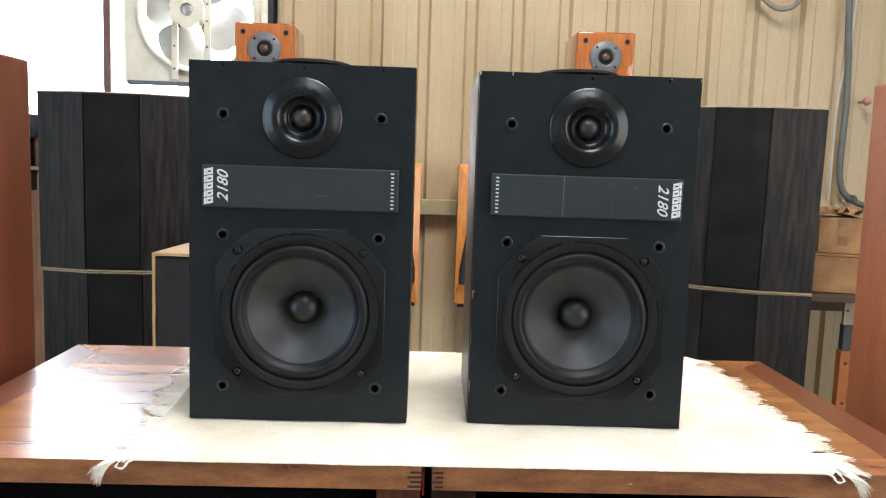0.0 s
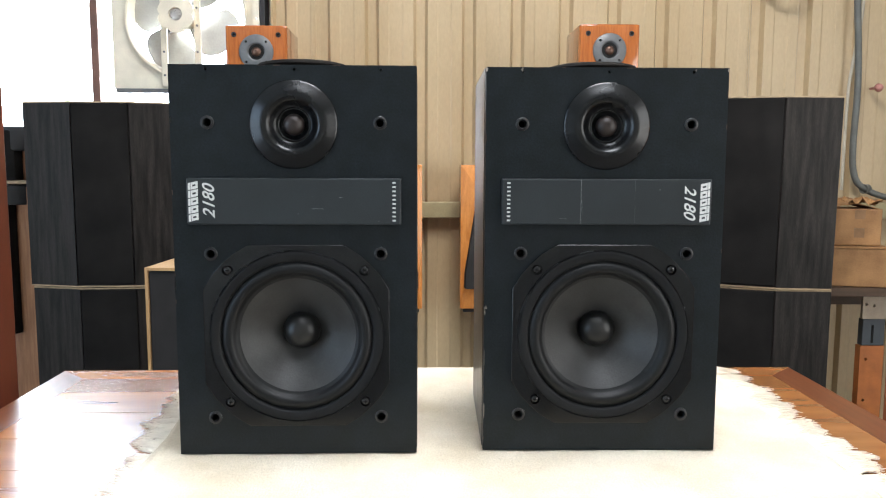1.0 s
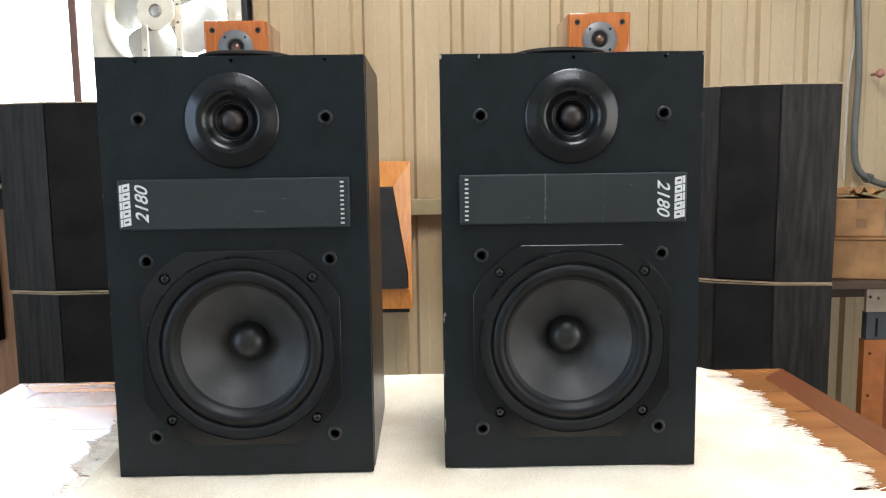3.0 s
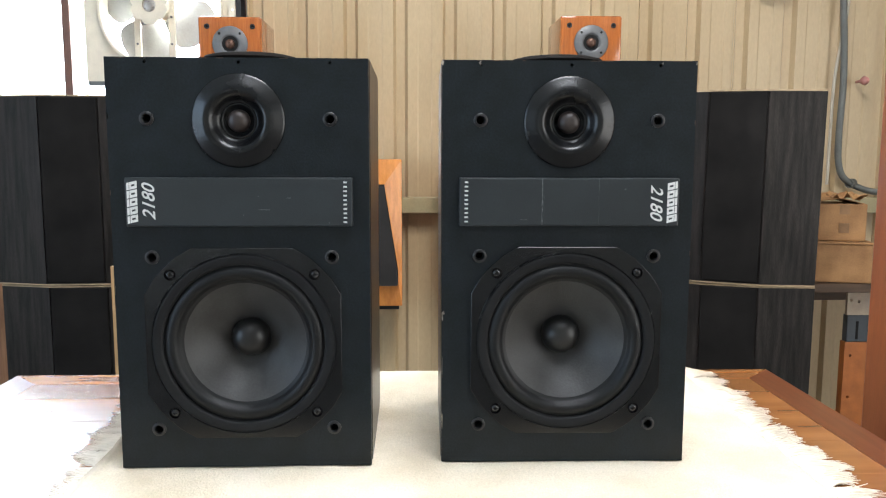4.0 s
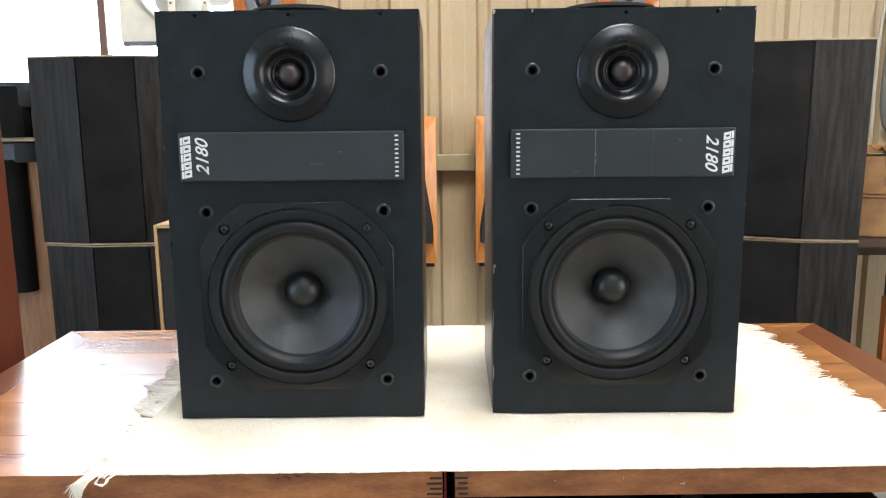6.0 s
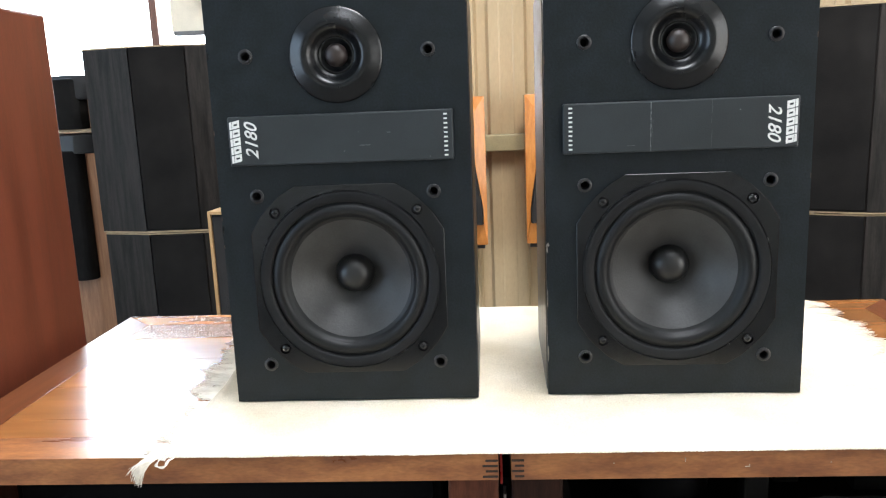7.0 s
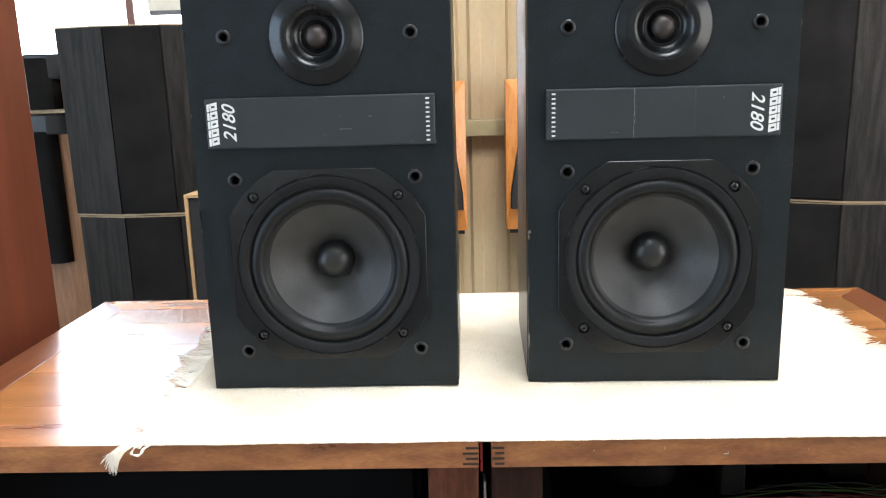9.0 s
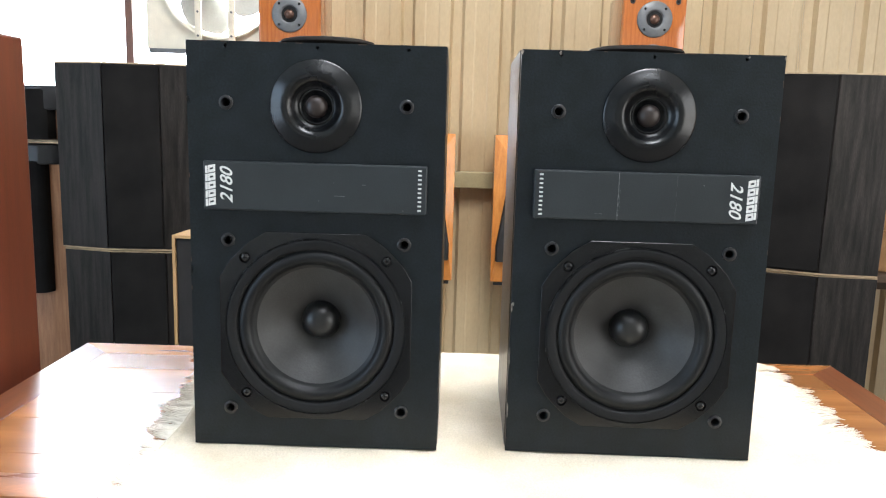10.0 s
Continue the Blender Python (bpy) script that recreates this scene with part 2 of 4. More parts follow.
CARD_TAPE = material("old_parcel_tape", (0.27, 0.15, 0.07), 0.35, vary=0.12, scale=30, fine=200)
SHELF = material("brown_shelf_board", (0.085, 0.047, 0.024), 0.6, vary=0.15, scale=10, stretch=(1, 6, 6), fine=160)
ORANGE_STEEL = material("orange_steel_post", (0.42, 0.13, 0.025), 0.45, vary=0.14, scale=20, fine=250)
PALE_STEEL = material("pale_steel_plate", (0.5, 0.4, 0.3), 0.5, vary=0.1, scale=20, fine=250)
SLATE = material("slate_panel", (0.05, 0.06, 0.07), 0.5, vary=0.1)
FAN_PAINT = material("cream_fan_paint", (0.78, 0.73, 0.6), 0.4, vary=0.08, scale=14, fine=250, bump=0.03)
BLADE = material("grey_fan_blade", (0.40, 0.39, 0.36), 0.4, vary=0.1, scale=10, fine=200)
MULLION = material("brown_window_bar", (0.17, 0.085, 0.06), 0.5, vary=0.12, scale=20, fine=200)
FRAME = material("dark_window_frame", (0.02, 0.02, 0.022), 0.5, vary=0.12, scale=20, fine=200)
CONDUIT = material("grey_conduit", (0.135, 0.14, 0.13), 0.45, vary=0.1, scale=30, fine=300)
DUSTY_CABLE = material("dusty_cable", (0.27, 0.25, 0.19), 0.5, vary=0.1, scale=30, fine=300)
WHITE_CABLE = material("white_cable", (0.5, 0.46, 0.37), 0.5, vary=0.06, scale=30, fine=300)
PINK = material("pink_knob", (0.5, 0.22, 0.19), 0.45, vary=0.08, scale=60, fine=300)
ROSE = material("rose_tan_veneer", (0.40, 0.20, 0.10), 0.45, vary=0.18, scale=12, stretch=(8, 8, 0.8), fine=120, bump=0.05, second=(0.27, 0.125, 0.06))
# wire red dimmed in its colour to stand for the table's shade
WIRE_RED = material("shaded_red_wire", (0.05, 0.008, 0.006), 0.6, vary=0.1, scale=60, spec=0.08)
RED = material("red_plastic", (0.55, 0.02, 0.015), 0.3, vary=0.08, scale=60, fine=300)
# green and off-white, both darkened far down as if shaded by the table
GREEN = material("shaded_green_wire", (0.018, 0.03, 0.008), 0.6, vary=0.08, scale=60, fine=300, spec=0.08)
SHADED_OFF_WHITE = material("shaded_off_white_plastic", (0.009, 0.0085, 0.008), 0.6, vary=0.08, scale=60, fine=300, spec=0.08)
BLACK_PLASTIC = material("black_plastic", (0.012, 0.012, 0.013), 0.35, vary=0.1, scale=40, fine=400)
BROWN_DISC = material("dark_brown_disc", (0.007, 0.0055, 0.0045), 0.8, vary=0.2, scale=40, fine=400, spec=0.12)


def glass():
    m = bpy.data.materials.new("window_glass")
    m.use_nodes = True
    n, link = m.node_tree.nodes, m.node_tree.links.new
    n.remove(n["Principled BSDF"])
    a, b, f, x = n.new("ShaderNodeBsdfTransparent"), n.new("ShaderNodeBsdfGlossy"), n.new("ShaderNodeFresnel"), n.new("ShaderNodeMixShader")
    a.inputs["Color"].default_value = (0.95, 0.97, 0.97, 1)
    b.inputs["Roughness"].default_value = 0.03
    link(f.outputs[0], x.inputs[0])
    link(a.outputs[0], x.inputs[1])
    link(b.outputs[0], x.inputs[2])
    link(x.outputs[0], n["Material Output"].inputs["Surface"])
    return m


def glow():
    m = bpy.data.materials.new("bright_outdoors")
    m.use_nodes = True
    n, link = m.node_tree.nodes, m.node_tree.links.new
    n.remove(n["Principled BSDF"])
    e, t, r = n.new("ShaderNodeEmission"), n.new("ShaderNodeTexNoise"), n.new("ShaderNodeValToRGB")
    t.inputs["Scale"].default_value = 1.1
    r.color_ramp.elements[0].color, r.color_ramp.elements[1].color = (0.75, 0.87, 1, 1), (1, 1, 1, 1)
    e.inputs["Strength"].default_value = 24.0
    link(t.outputs["Fac"], r.inputs["Fac"])
    link(r.outputs[0], e.inputs["Color"])
    link(e.outputs[0], n["Material Output"].inputs["Surface"])
    return m


GLASS, GLOW = glass(), glow()

# ---- the shed ----
WY = 1.95
setting("floor", one_box(-3.1, -4.1, -0.1, 3.1, 2.15, 0.0), CONCRETE)
setting("ground", one_box(-30, -30, -0.3, 30, 30, -0.12), CONCRETE)
bm = bmesh.new()
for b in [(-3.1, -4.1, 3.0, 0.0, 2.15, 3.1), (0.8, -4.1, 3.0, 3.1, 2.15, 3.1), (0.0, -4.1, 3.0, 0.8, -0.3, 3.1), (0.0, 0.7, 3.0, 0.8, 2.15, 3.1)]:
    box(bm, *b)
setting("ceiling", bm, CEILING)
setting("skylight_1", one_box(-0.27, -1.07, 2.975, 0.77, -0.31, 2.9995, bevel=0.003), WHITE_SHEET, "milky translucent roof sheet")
bm = bmesh.new()
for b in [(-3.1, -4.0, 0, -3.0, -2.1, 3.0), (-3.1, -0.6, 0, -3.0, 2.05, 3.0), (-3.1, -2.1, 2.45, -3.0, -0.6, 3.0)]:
    box(bm, *b)
setting("wall_west", bm, WALL)
bm = bmesh.new()
for b in [(3.0, -4.0, 0, 3.1, -2.75, 3.0), (3.0, -0.45, 0, 3.1, 2.05, 3.0), (3.0, -2.75, 2.45, 3.1, -0.45, 3.0)]:
    box(bm, *b)
setting("wall_east", bm, WALL)
setting("wall_south", one_box(-3.1, -4.1, 0, 3.1, -4.0, 3.0), WALL)
bm = bmesh.new()
for b in [(-0.56, 2.0, 0, 3.1, 2.15, 3.0), (-3.1, 2.0, 0, -0.56, 2.15, 0.95), (-3.1, 2.0, 2.3, -0.56, 2.15, 3.0), (-3.1, 2.0, 0.95, -1.85, 2.15, 2.3)]:
    box(bm, *b)
north = setting("wall_north", bm, WALL)
setting("backdrop", one_box(-9, 6.0, -0.1, 7, 6.05, 6.5), GLOW)

# ribbed steel cladding, in lapped sheets
PITCH, RIB0 = 0.1725, -0.362


def cladding(x_from, ribs, z0, z1, lift):
    """A sheet of cladding seen from inside: flat pans, ribs sunk outwards and a broad shallow swage in each pan."""
    plan = []
    for k in range(ribs):
        c = x_from + k * PITCH
        plan += [(c - 0.0255, 0), (c - 0.0150, 0.020), (c + 0.0150, 0.020), (c + 0.0255, 0)]
        plan += [(c + 0.0580, 0), (c + 0.0640, 0.0022), (c + 0.1060, 0.0022), (c + 0.1120, 0)]
    plan = [(x_from - 0.031, 0)] + plan + [(x_from + (ribs - 1) * PITCH + 0.142, 0)]
    bm = bmesh.new()
    lo = [bm.verts.new((x, WY + y - lift, z0)) for x, y in plan]
    hi = [bm.verts.new((x, WY + y - lift, z1)) for x, y in plan]
    lo2 = [bm.verts.new((x, WY + y - lift + 0.0012, z0)) for x, y in plan]
    hi2 = [bm.verts.new((x, WY + y - lift + 0.0012, z1)) for x, y in plan]
    for i in range(len(plan) - 1):
        bm.faces.new((lo[i], lo[i + 1], hi[i + 1], hi[i]))
        bm.faces.new((lo2[i], hi2[i], hi2[i + 1], lo2[i + 1]))
    for i in (0, len(plan) - 1):
        bm.faces.new((lo[i], hi[i], hi2[i], lo2[i]))
    bmesh.ops.recalc_face_normals(bm, faces=bm.faces)
    return bm


for k, (rib, count, z0, z1) in enumerate([(RIB0 - PITCH + 0.02, 1, 0, 3), (RIB0, 5, 0, 3), (RIB0 + 5 * PITCH, 4, 0, 3), (RIB0 + 9 * PITCH, 5, 0, 3), (RIB0 + 14 * PITCH, 6, 0, 3),
                                          (RIB0 - 16 * PITCH, 8, 0, 0.93), (RIB0 - 8 * PITCH, 7, 0, 0.93)]):
    part("cladding_sheet", cladding(rib, count, z0, z1, 0.001 + 0.003 * k), CREAM, north, angle=15)
bm = one_box(-0.52, 1.884, 0.848, 3.0, 1.9205, 0.905, bevel=0.004)
setting("wall_girt", bm, GIRT, "cream steel girt running along the cladding")

# window with its bars
win = setting("window_1", plate([(-1.85, 0.95), (-0.56, 0.95), (-0.56, 2.3), (-1.85, 2.3)], [[(-1.80, 1.0), (-0.6, 1.0), (-0.6, 2.25), (-1.80, 2.25)]], 2.0, 0.05), MULLION, "brown framed shed window, bright outdoors")
part("mullion", one_box(-1.180, 1.955, 1.0, -1.152, 1.998, 2.25, bevel=0.003), MULLION, win)
part("jamb", one_box(-0.580, 1.93, 0.95, -0.562, 1.997, 2.3, bevel=0.002), FRAME, win, "black window jamb")
for x0, x1 in ((-1.80, -1.18),):
    pane = part("pane", one_box(x0, 2.02, 1.0, x1, 2.024, 2.25), GLASS, win)
    pane.visible_shadow = False

# ---- exhaust fan in the window ----
fan = thing("exhaust_fan", "cream painted wall exhaust fan with grey blades in the window", "fan", pose(-0.852, 1.93, 1.545))
part("housing", plate([(-0.245, -0.245), (0.245, -0.245), (0.245, 0.245), (-0.245, 0.245)], [circle(0.018, 0, 0.2, 64)], 0.012, 0.012), FAN_PAINT, fan)
part("ring", lathe([(0.2, -0.01), (0.210, 0.004), (0.210, 0.009), (0.203, 0.006), (0.197, -0.02), (0.197, -0.06), (0.2, -0.06)], 72, 0.018, closed=True), FAN_PAINT, fan)
part("lower_ledge", one_box(-0.225, -0.03, -0.262, 0.235, 0.012, -0.247, bevel=0.003), GREY_METAL, fan)
part("side_channel", plate([(0.247, -0.25), (0.27, -0.25), (0.27, 0.6), (0.247, 0.6)], [circle(0.2585, -0.2 + 0.1 * k, 0.004, 12) for k in range(8)], 0.0, 0.02), FAN_PAINT, fan)
for s in (-1, 1):
    part("mounting_bar", one_box(s * 0.058 - 0.011, -0.016, -0.24, s * 0.058 + 0.011, -0.004, 0.24, bevel=0.002), FAN_PAINT, fan)
motor = part("motor", lathe([(0, 0.060), (0.048, 0.060), (0.052, 0.056), (0.053, 0.012), (0.049, 0.002), (0.046, -0.03), (0, -0.03)], 48), FAN_PAINT, fan)
flange = []
for k in range(48):
    a = 2 * math.pi * k / 48
    rr = 0.062 - 0.008 * max(0.0, math.cos(6 * a)) ** 3
    flange.append((rr * math.cos(a), rr * math.sin(a)))
part("motor_flange", plate(flange, [circle(0, 0, 0.0225, 32)], -0.068, 0.0075), FAN_PAINT, motor)
part("motor_cap", lathe([(0, 0.064), (0.010, 0.0645), (0.018, 0.0625), (0.022, 0.0605)], 32), SILVER, motor, "bright metal bearing cap")
for k in range(4):
    a = math.pi / 4 + k * math.pi / 2
    part("motor_lug", lathe([(0, 0.0), (0.006, 0.0), (0.007, -0.006), (0.007, -0.02)], 12, 0.064 * math.cos(a), 0.064 * math.sin(a)), GREY_METAL, motor)
for s in (-1, 1):
    for z in (-0.2, -0.12, -0.03, 0.03, 0.12, 0.2):
        part("bar_bolt", lathe([(0.004, 0.016), (0.0036, 0.0195), (0, 0.02)], 10, s * 0.058, z), GREY_METAL, fan)


def blade_mesh():
    """A broad, twisted, rounded fan blade."""
    bm = bmesh.new()
    sheets = []
    for back in (0.0, 0.004):
        rows = []
        for i in range(11):
            r = 0.045 + 0.142 * i / 10
            half = (0.34 + 0.36 * math.sin(math.pi * min(1, i / 10 * 0.62 + 0.12))) * (1.0 - max(0.0, i / 10 - 0.6) ** 2 * 3.2)
            rows.append([bm.verts.new((r * math.cos(a), 0.040 + back + 0.026 * u * (1 - 0.3 * i / 10), r * math.sin(a))) for u, a in ((j / 5 - 1, (j / 5 - 1) * half + 0.25 * i / 10) for j in range(11))])
        sheets.append(rows)
        for p, q in zip(rows, rows[1:]):
            for j in range(10):
                bm.faces.new((p[j], p[j + 1], q[j + 1], q[j]))
    rims = [r[0] + [x[-1] for x in r[1:-1]] + r[-1][::-1] + [x[0] for x in r[-2:0:-1]] for r in sheets]
    n = len(rims[0])
    for i in range(n):
        bm.faces.new((rims[0][i], rims[0][(i + 1) % n], rims[1][(i + 1) % n], rims[1][i]))
    bmesh.ops.recalc_face_normals(bm, faces=bm.faces)
    return bm


for k in range(4):
    ob = part("blade", blade_mesh(), BLADE, fan, angle=40)
    ob.rotation_euler = (0, radians(90 * k + 32), 0)

# ---- conduit, cables and knob on the wall ----
pipe = thing("conduit", "grey plastic conduit bent down the cladding", "conduit")
part("pipe", tube(bend([(1.515, 1.905, 3.0), (1.52, 1.905, 2.0), (1.526, 1.90, 1.66), (1.540, 1.898, 1.45), (1.545, 1.896, 1.30), (1.540, 1.895, 1.12), (1.545, 1.892, 1.02), (1.575, 1.89, 0.965), (1.66, 1.888, 0.928), (1.76, 1.888, 0.924)]), 0.0115, 12), CONDUIT, pipe)
part("clip", lathe([(0.013, 0.012), (0.017, 0.012), (0.017, -0.012), (0.013, -0.012)], 20, closed=True), CONDUIT, pipe).matrix_basis = pose(1.592, 1.889, 0.955, 0, 0, -60)
cable = thing("wall_cable", "thin off-white cable hanging beside the conduit", "cable")
part("cord", tube(bend([(1.545, 1.90, 3.0), (1.55, 1.9, 2.0), (1.555, 1.91, 1.62), (1.536, 1.91, 1.45), (1.520, 1.91, 1.32), (1.516, 1.91, 1.15), (1.515, 1.91, 0.95)]), 0.0055, 8), WHITE_CABLE, cable)
loop = thing("cable_loop", "grey cable hanging in a slack loop on the wall", "cable")
part("cord", tube(bend([(1.140, 1.905, 1.95), (1.150, 1.89, 1.78), (1.180, 1.885, 1.695), (1.235, 1.882, 1.642), (1.280, 1.880, 1.632), (1.325, 1.883, 1.655), (1.355, 1.888, 1.72), (1.37, 1.90, 1.95)]), 0.0095, 10), DUSTY_CABLE, loop)
knob = thing("ball_hook", "dull pink ball ended hook on the cladding", "hook")
part("ball", lathe([(0, 0.066), (0.006, 0.065), (0.012, 0.06), (0.0155, 0.05), (0.012, 0.04), (0.005, 0.036), (0.005, 0.0)], 24), PINK, knob)
knob.matrix_basis = pose(1.612, 1.93, 1.315)


# ---- stacked black loudspeakers with angled fronts ----
def faceted_speaker(m, label, wx, cw):
    """A cabinet with a cloth centre panel between two angled veneered wings."""
    ob = thing("faceted_loudspeaker", label, "loudspeaker", m, "stacked black loudspeakers")
    H = 0.53
    wy, d = 0.045, 0.27
    part("cabinet", prism([(-cw, 0.006), (cw, 0.006), (wx - 0.004, wy + 0.006), (wx - 0.004, d), (-wx + 0.004, d), (-wx + 0.004, wy + 0.006)], 0.004, H - 0.004), BLACK_ASH, ob)
    part("grille", one_box(-cw + 0.0035, -0.004, 0.008, cw - 0.0035, 0.008, H - 0.006, bevel=0.003), CLOTH, ob, "black cloth grille panel")
    for s in (-1, 1):
        pts = [(s * cw, 0.0), (s * wx, wy), (s * wx, wy + 0.008), (s * (cw + 0.001), 0.008)]
        part("side_wing", prism(pts if s > 0 else pts[::-1], 0.004, H - 0.004, bevel=0.0012), BLACK_ASH, ob)
    for z in (0.0, H - 0.004):
        part("edge_board", prism([(-cw, 0.001), (cw, 0.001), (wx, wy + 0.001), (wx, d), (-wx, d), (-wx, wy + 0.001)], z, z + 0.004), PLY, ob, "pale raw board edge")
    return ob


for x, y, turn, lean, wx, cw in ((-0.925, 1.37, 3, 0.0, 0.228, 0.0815), (0.897, 1.255, -23, 0.5, 0.221, 0.077)):
    z = 0.682 if x < 0 else 0.697
    faceted_speaker(pose(x, y, z + 0.001, 0, lean, turn), "black ash loudspeaker with angled wings, on top of another", wx, cw)
    faceted_speaker(pose(x + (0.004 if x < 0 else 0.003), y + 0.004, z - 0.532, 0, 0, turn), "black ash loudspeaker with angled wings, under another", wx, cw)
    stand = thing("speaker_plinth", "low dark board plinth under stacked loudspeakers", "plinth", pose(x, y, 0, 0, 0, turn))
    part("board", one_box(-0.23, 0.03, 0.0, 0.23, 0.27, z - 0.533, bevel=0.004), SLATE, stand)

# ---- small blond loudspeaker behind the table ----
bl = thing("bookshelf_loudspeaker", "blond wood loudspeaker with a charcoal cloth front", "loudspeaker", pose(-0.668, 0.95, 0.42, 0, 0, -4))
part("cabinet", plate([(0, 0), (0.2, 0), (0.2, 0.376), (0, 0.376)], [[(0.007, 0.007), (0.193, 0.007), (0.193, 0.369), (0.007, 0.369)]], 0.0, 0.25), PINE, bl)
part("grille", one_box(0.0075, 0.004, 0.0075, 0.1925, 0.02, 0.3685, bevel=0.003), GREY_CLOTH, bl)
st = thing("speaker_stand", "plain dark stand under the blond loudspeaker", "stand", pose(-0.668, 0.95, 0, 0, 0, -4))
part("post", one_box(0.06, 0.07, 0.02, 0.14, 0.18, 0.40, bevel=0.003), BLACK_PLASTIC, st)
part("foot_plate", one_box(0.0, 0.0, 0.0, 0.2, 0.25, 0.02, bevel=0.003), BLACK_PLASTIC, st)
part("top_plate", one_box(0.01, 0.01, 0.40, 0.19, 0.24, 0.419, bevel=0.003), BLACK_PLASTIC, st)


# ---- wooden loudspeakers with wrapped black grilles, far corner ----
def wrapped_speaker(m, label):
    ob = thing("wrapped_grille_loudspeaker", label, "loudspeaker", m, "stacked wooden loudspeakers")
    part("cabinet", prism([(-0.10, 0.02), (0.02, 0.02), (0.11, -0.015), (0.13, 0.05), (0.13, 0.26), (-0.10, 0.26)], 0.0, 0.90, bevel=0.004), ROSE, ob)
    pts = [(-0.12, -0.03)] + [(0.0 + 0.035 * math.sin(a), -0.03 + 0.035 * (1 - math.cos(a))) for a in (0, 0.4, 0.8, 1.2)] + [(0.035, 0.022), (-0.12, 0.022)]
    part("grille", prism(pts, 0.42, 0.85, bevel=0.003), CLOTH, ob, "black cloth grille with a rounded edge")
    pts = [(-0.12, -0.025), (0.02, -0.025), (0.06, -0.012), (0.1, 0.01), (0.13, 0.06), (0.13, 0.1), (-0.12, 0.1)]
    part("hood", prism(pts, 0.84, 0.902, bevel=0.004), BLACK_PLASTIC, ob, "black moulded hood")
    return ob


low = wrapped_speaker(pose(-1.36, 1.66, 0.065), "wooden loudspeaker with a black wrapped grille, under another")
plinth = thing("speaker_plinth", "low dark board plinth under wooden loudspeakers", "plinth", pose(-1.36, 1.66, 0))
part("board", one_box(-0.11, 0.0, 0.0, 0.14, 0.26, 0.064, bevel=0.004), SLATE, plinth)
up = thing("wrapped_grille_loudspeaker", "short wooden loudspeaker with a black hood, on top of another", "loudspeaker", pose(-1.345, 1.66, 0.972), "stacked wooden loudspeakers")
part("base_board", one_box(-0.12, -0.02, 0.0, 0.13, 0.26, 0.012, bevel=0.002), PLY, up)
part("cabinet", prism([(0.03, 0.02), (0.11, -0.005), (0.13, 0.05), (0.13, 0.26), (-0.10, 0.26), (-0.1, 0.03)], 0.0125, 0.18, bevel=0.004), ROSE, up)
part("grille", prism([(-0.12, -0.03), (0.02, -0.03), (0.04, -0.02), (0.05, 0.02), (-0.12, 0.02)], 0.0125, 0.17, bevel=0.004), CLOTH, up)
part("hood", prism([(-0.12, -0.025), (0.03, -0.025), (0.07, -0.012), (0.12, 0.03), (0.13, 0.1), (-0.12, 0.1)], 0.105, 0.182, bevel=0.006), BLACK_PLASTIC, up)

# ---- tall towers at both ends of the table ----
for x0, x1, mat_, top, label in ((-0.90, -0.636, CHERRY, 1.176, "tall red cherry veneer loudspeaker cabinet"), (0.716, 0.98, ORANGE, 1.186, "tall orange cherry veneer loudspeaker cabinet")):
    t = thing("tower_loudspeaker", label, "loudspeaker", pose((x0 + x1) / 2, 0.15, 0), "tower loudspeakers")
    w = (x1 - x0) / 2
    part("cabinet", one_box(-w, -0.275, 0.03, w, 0.152, top, bevel=0.004), mat_, t)
    part("plinth", one_box(-w + 0.01, -0.265, 0.0, w - 0.01, 0.142, 0.03, bevel=0.003), BLACK_PLASTIC, t)
    part("back_panel", one_box(-w + 0.015, 0.1525, 0.05, w - 0.015, 0.156, top - 0.02, bevel=0.001), BLACK_PLASTIC, t)

# ---- pair of honey speakers with wedge grilles, seen through the gap ----
def wedge_speaker(m, label):
    ob = thing("wedge_grille_loudspeaker", label, "loudspeaker", m, "wedge grille loudspeakers")
    part("cabinet", one_box(-0.105, 0.0, 0.0, 0.105, 0.115, 0.492, bevel=0.003), HONEY, ob)
    rim = [(-0.048, 0.41), (0.048, 0.41), (0.093, 0.125), (0.093, 0.075), (-0.093, 0.075), (-0.093, 0.125)]
    bm = bmesh.new()
    outer = [bm.verts.new((x, -0.0005, z)) for x, z in ((-0.104, 0.491), (0.104, 0.491), (0.104, 0.001), (-0.104, 0.001))]
    inner = [bm.verts.new((x, -0.020, z)) for x, z in rim]
    for f in ((outer[0], outer[1], inner[1], inner[0]), (outer[1], outer[2], inner[3], inner[2], inner[1]), (outer[2], outer[3], inner[4], inner[3]), (outer[3], outer[0], inner[0], inner[5], inner[4])):
        bm.faces.new(f)
    bmesh.ops.triangulate(bm, faces=[f for f in bm.faces if len(f.verts) > 4])
    bmesh.ops.recalc_face_normals(bm, faces=bm.faces)
    part("front_frame", bm, HONEY, ob, "mitred sloping veneer front", 10)
    bm = bmesh.new()
    back = [bm.verts.new((x, -0.017, z)) for x, z in rim]
    front = [bm.verts.new((x * 0.95, -0.030 if z > 0.2 else -0.040, 0.08 + (z - 0.08) * 0.975)) for x, z in rim]
    bm.faces.new(front)
    bm.faces.new(back[::-1])
    for i in range(6):
        bm.faces.new((back[i], back[(i + 1) % 6], front[(i + 1) % 6], front[i]))
    bmesh.ops.recalc_face_normals(bm, faces=bm.faces)
    part("grille", bm, GREY_CLOTH, ob, "charcoal wedge shaped cloth grille")
    return ob


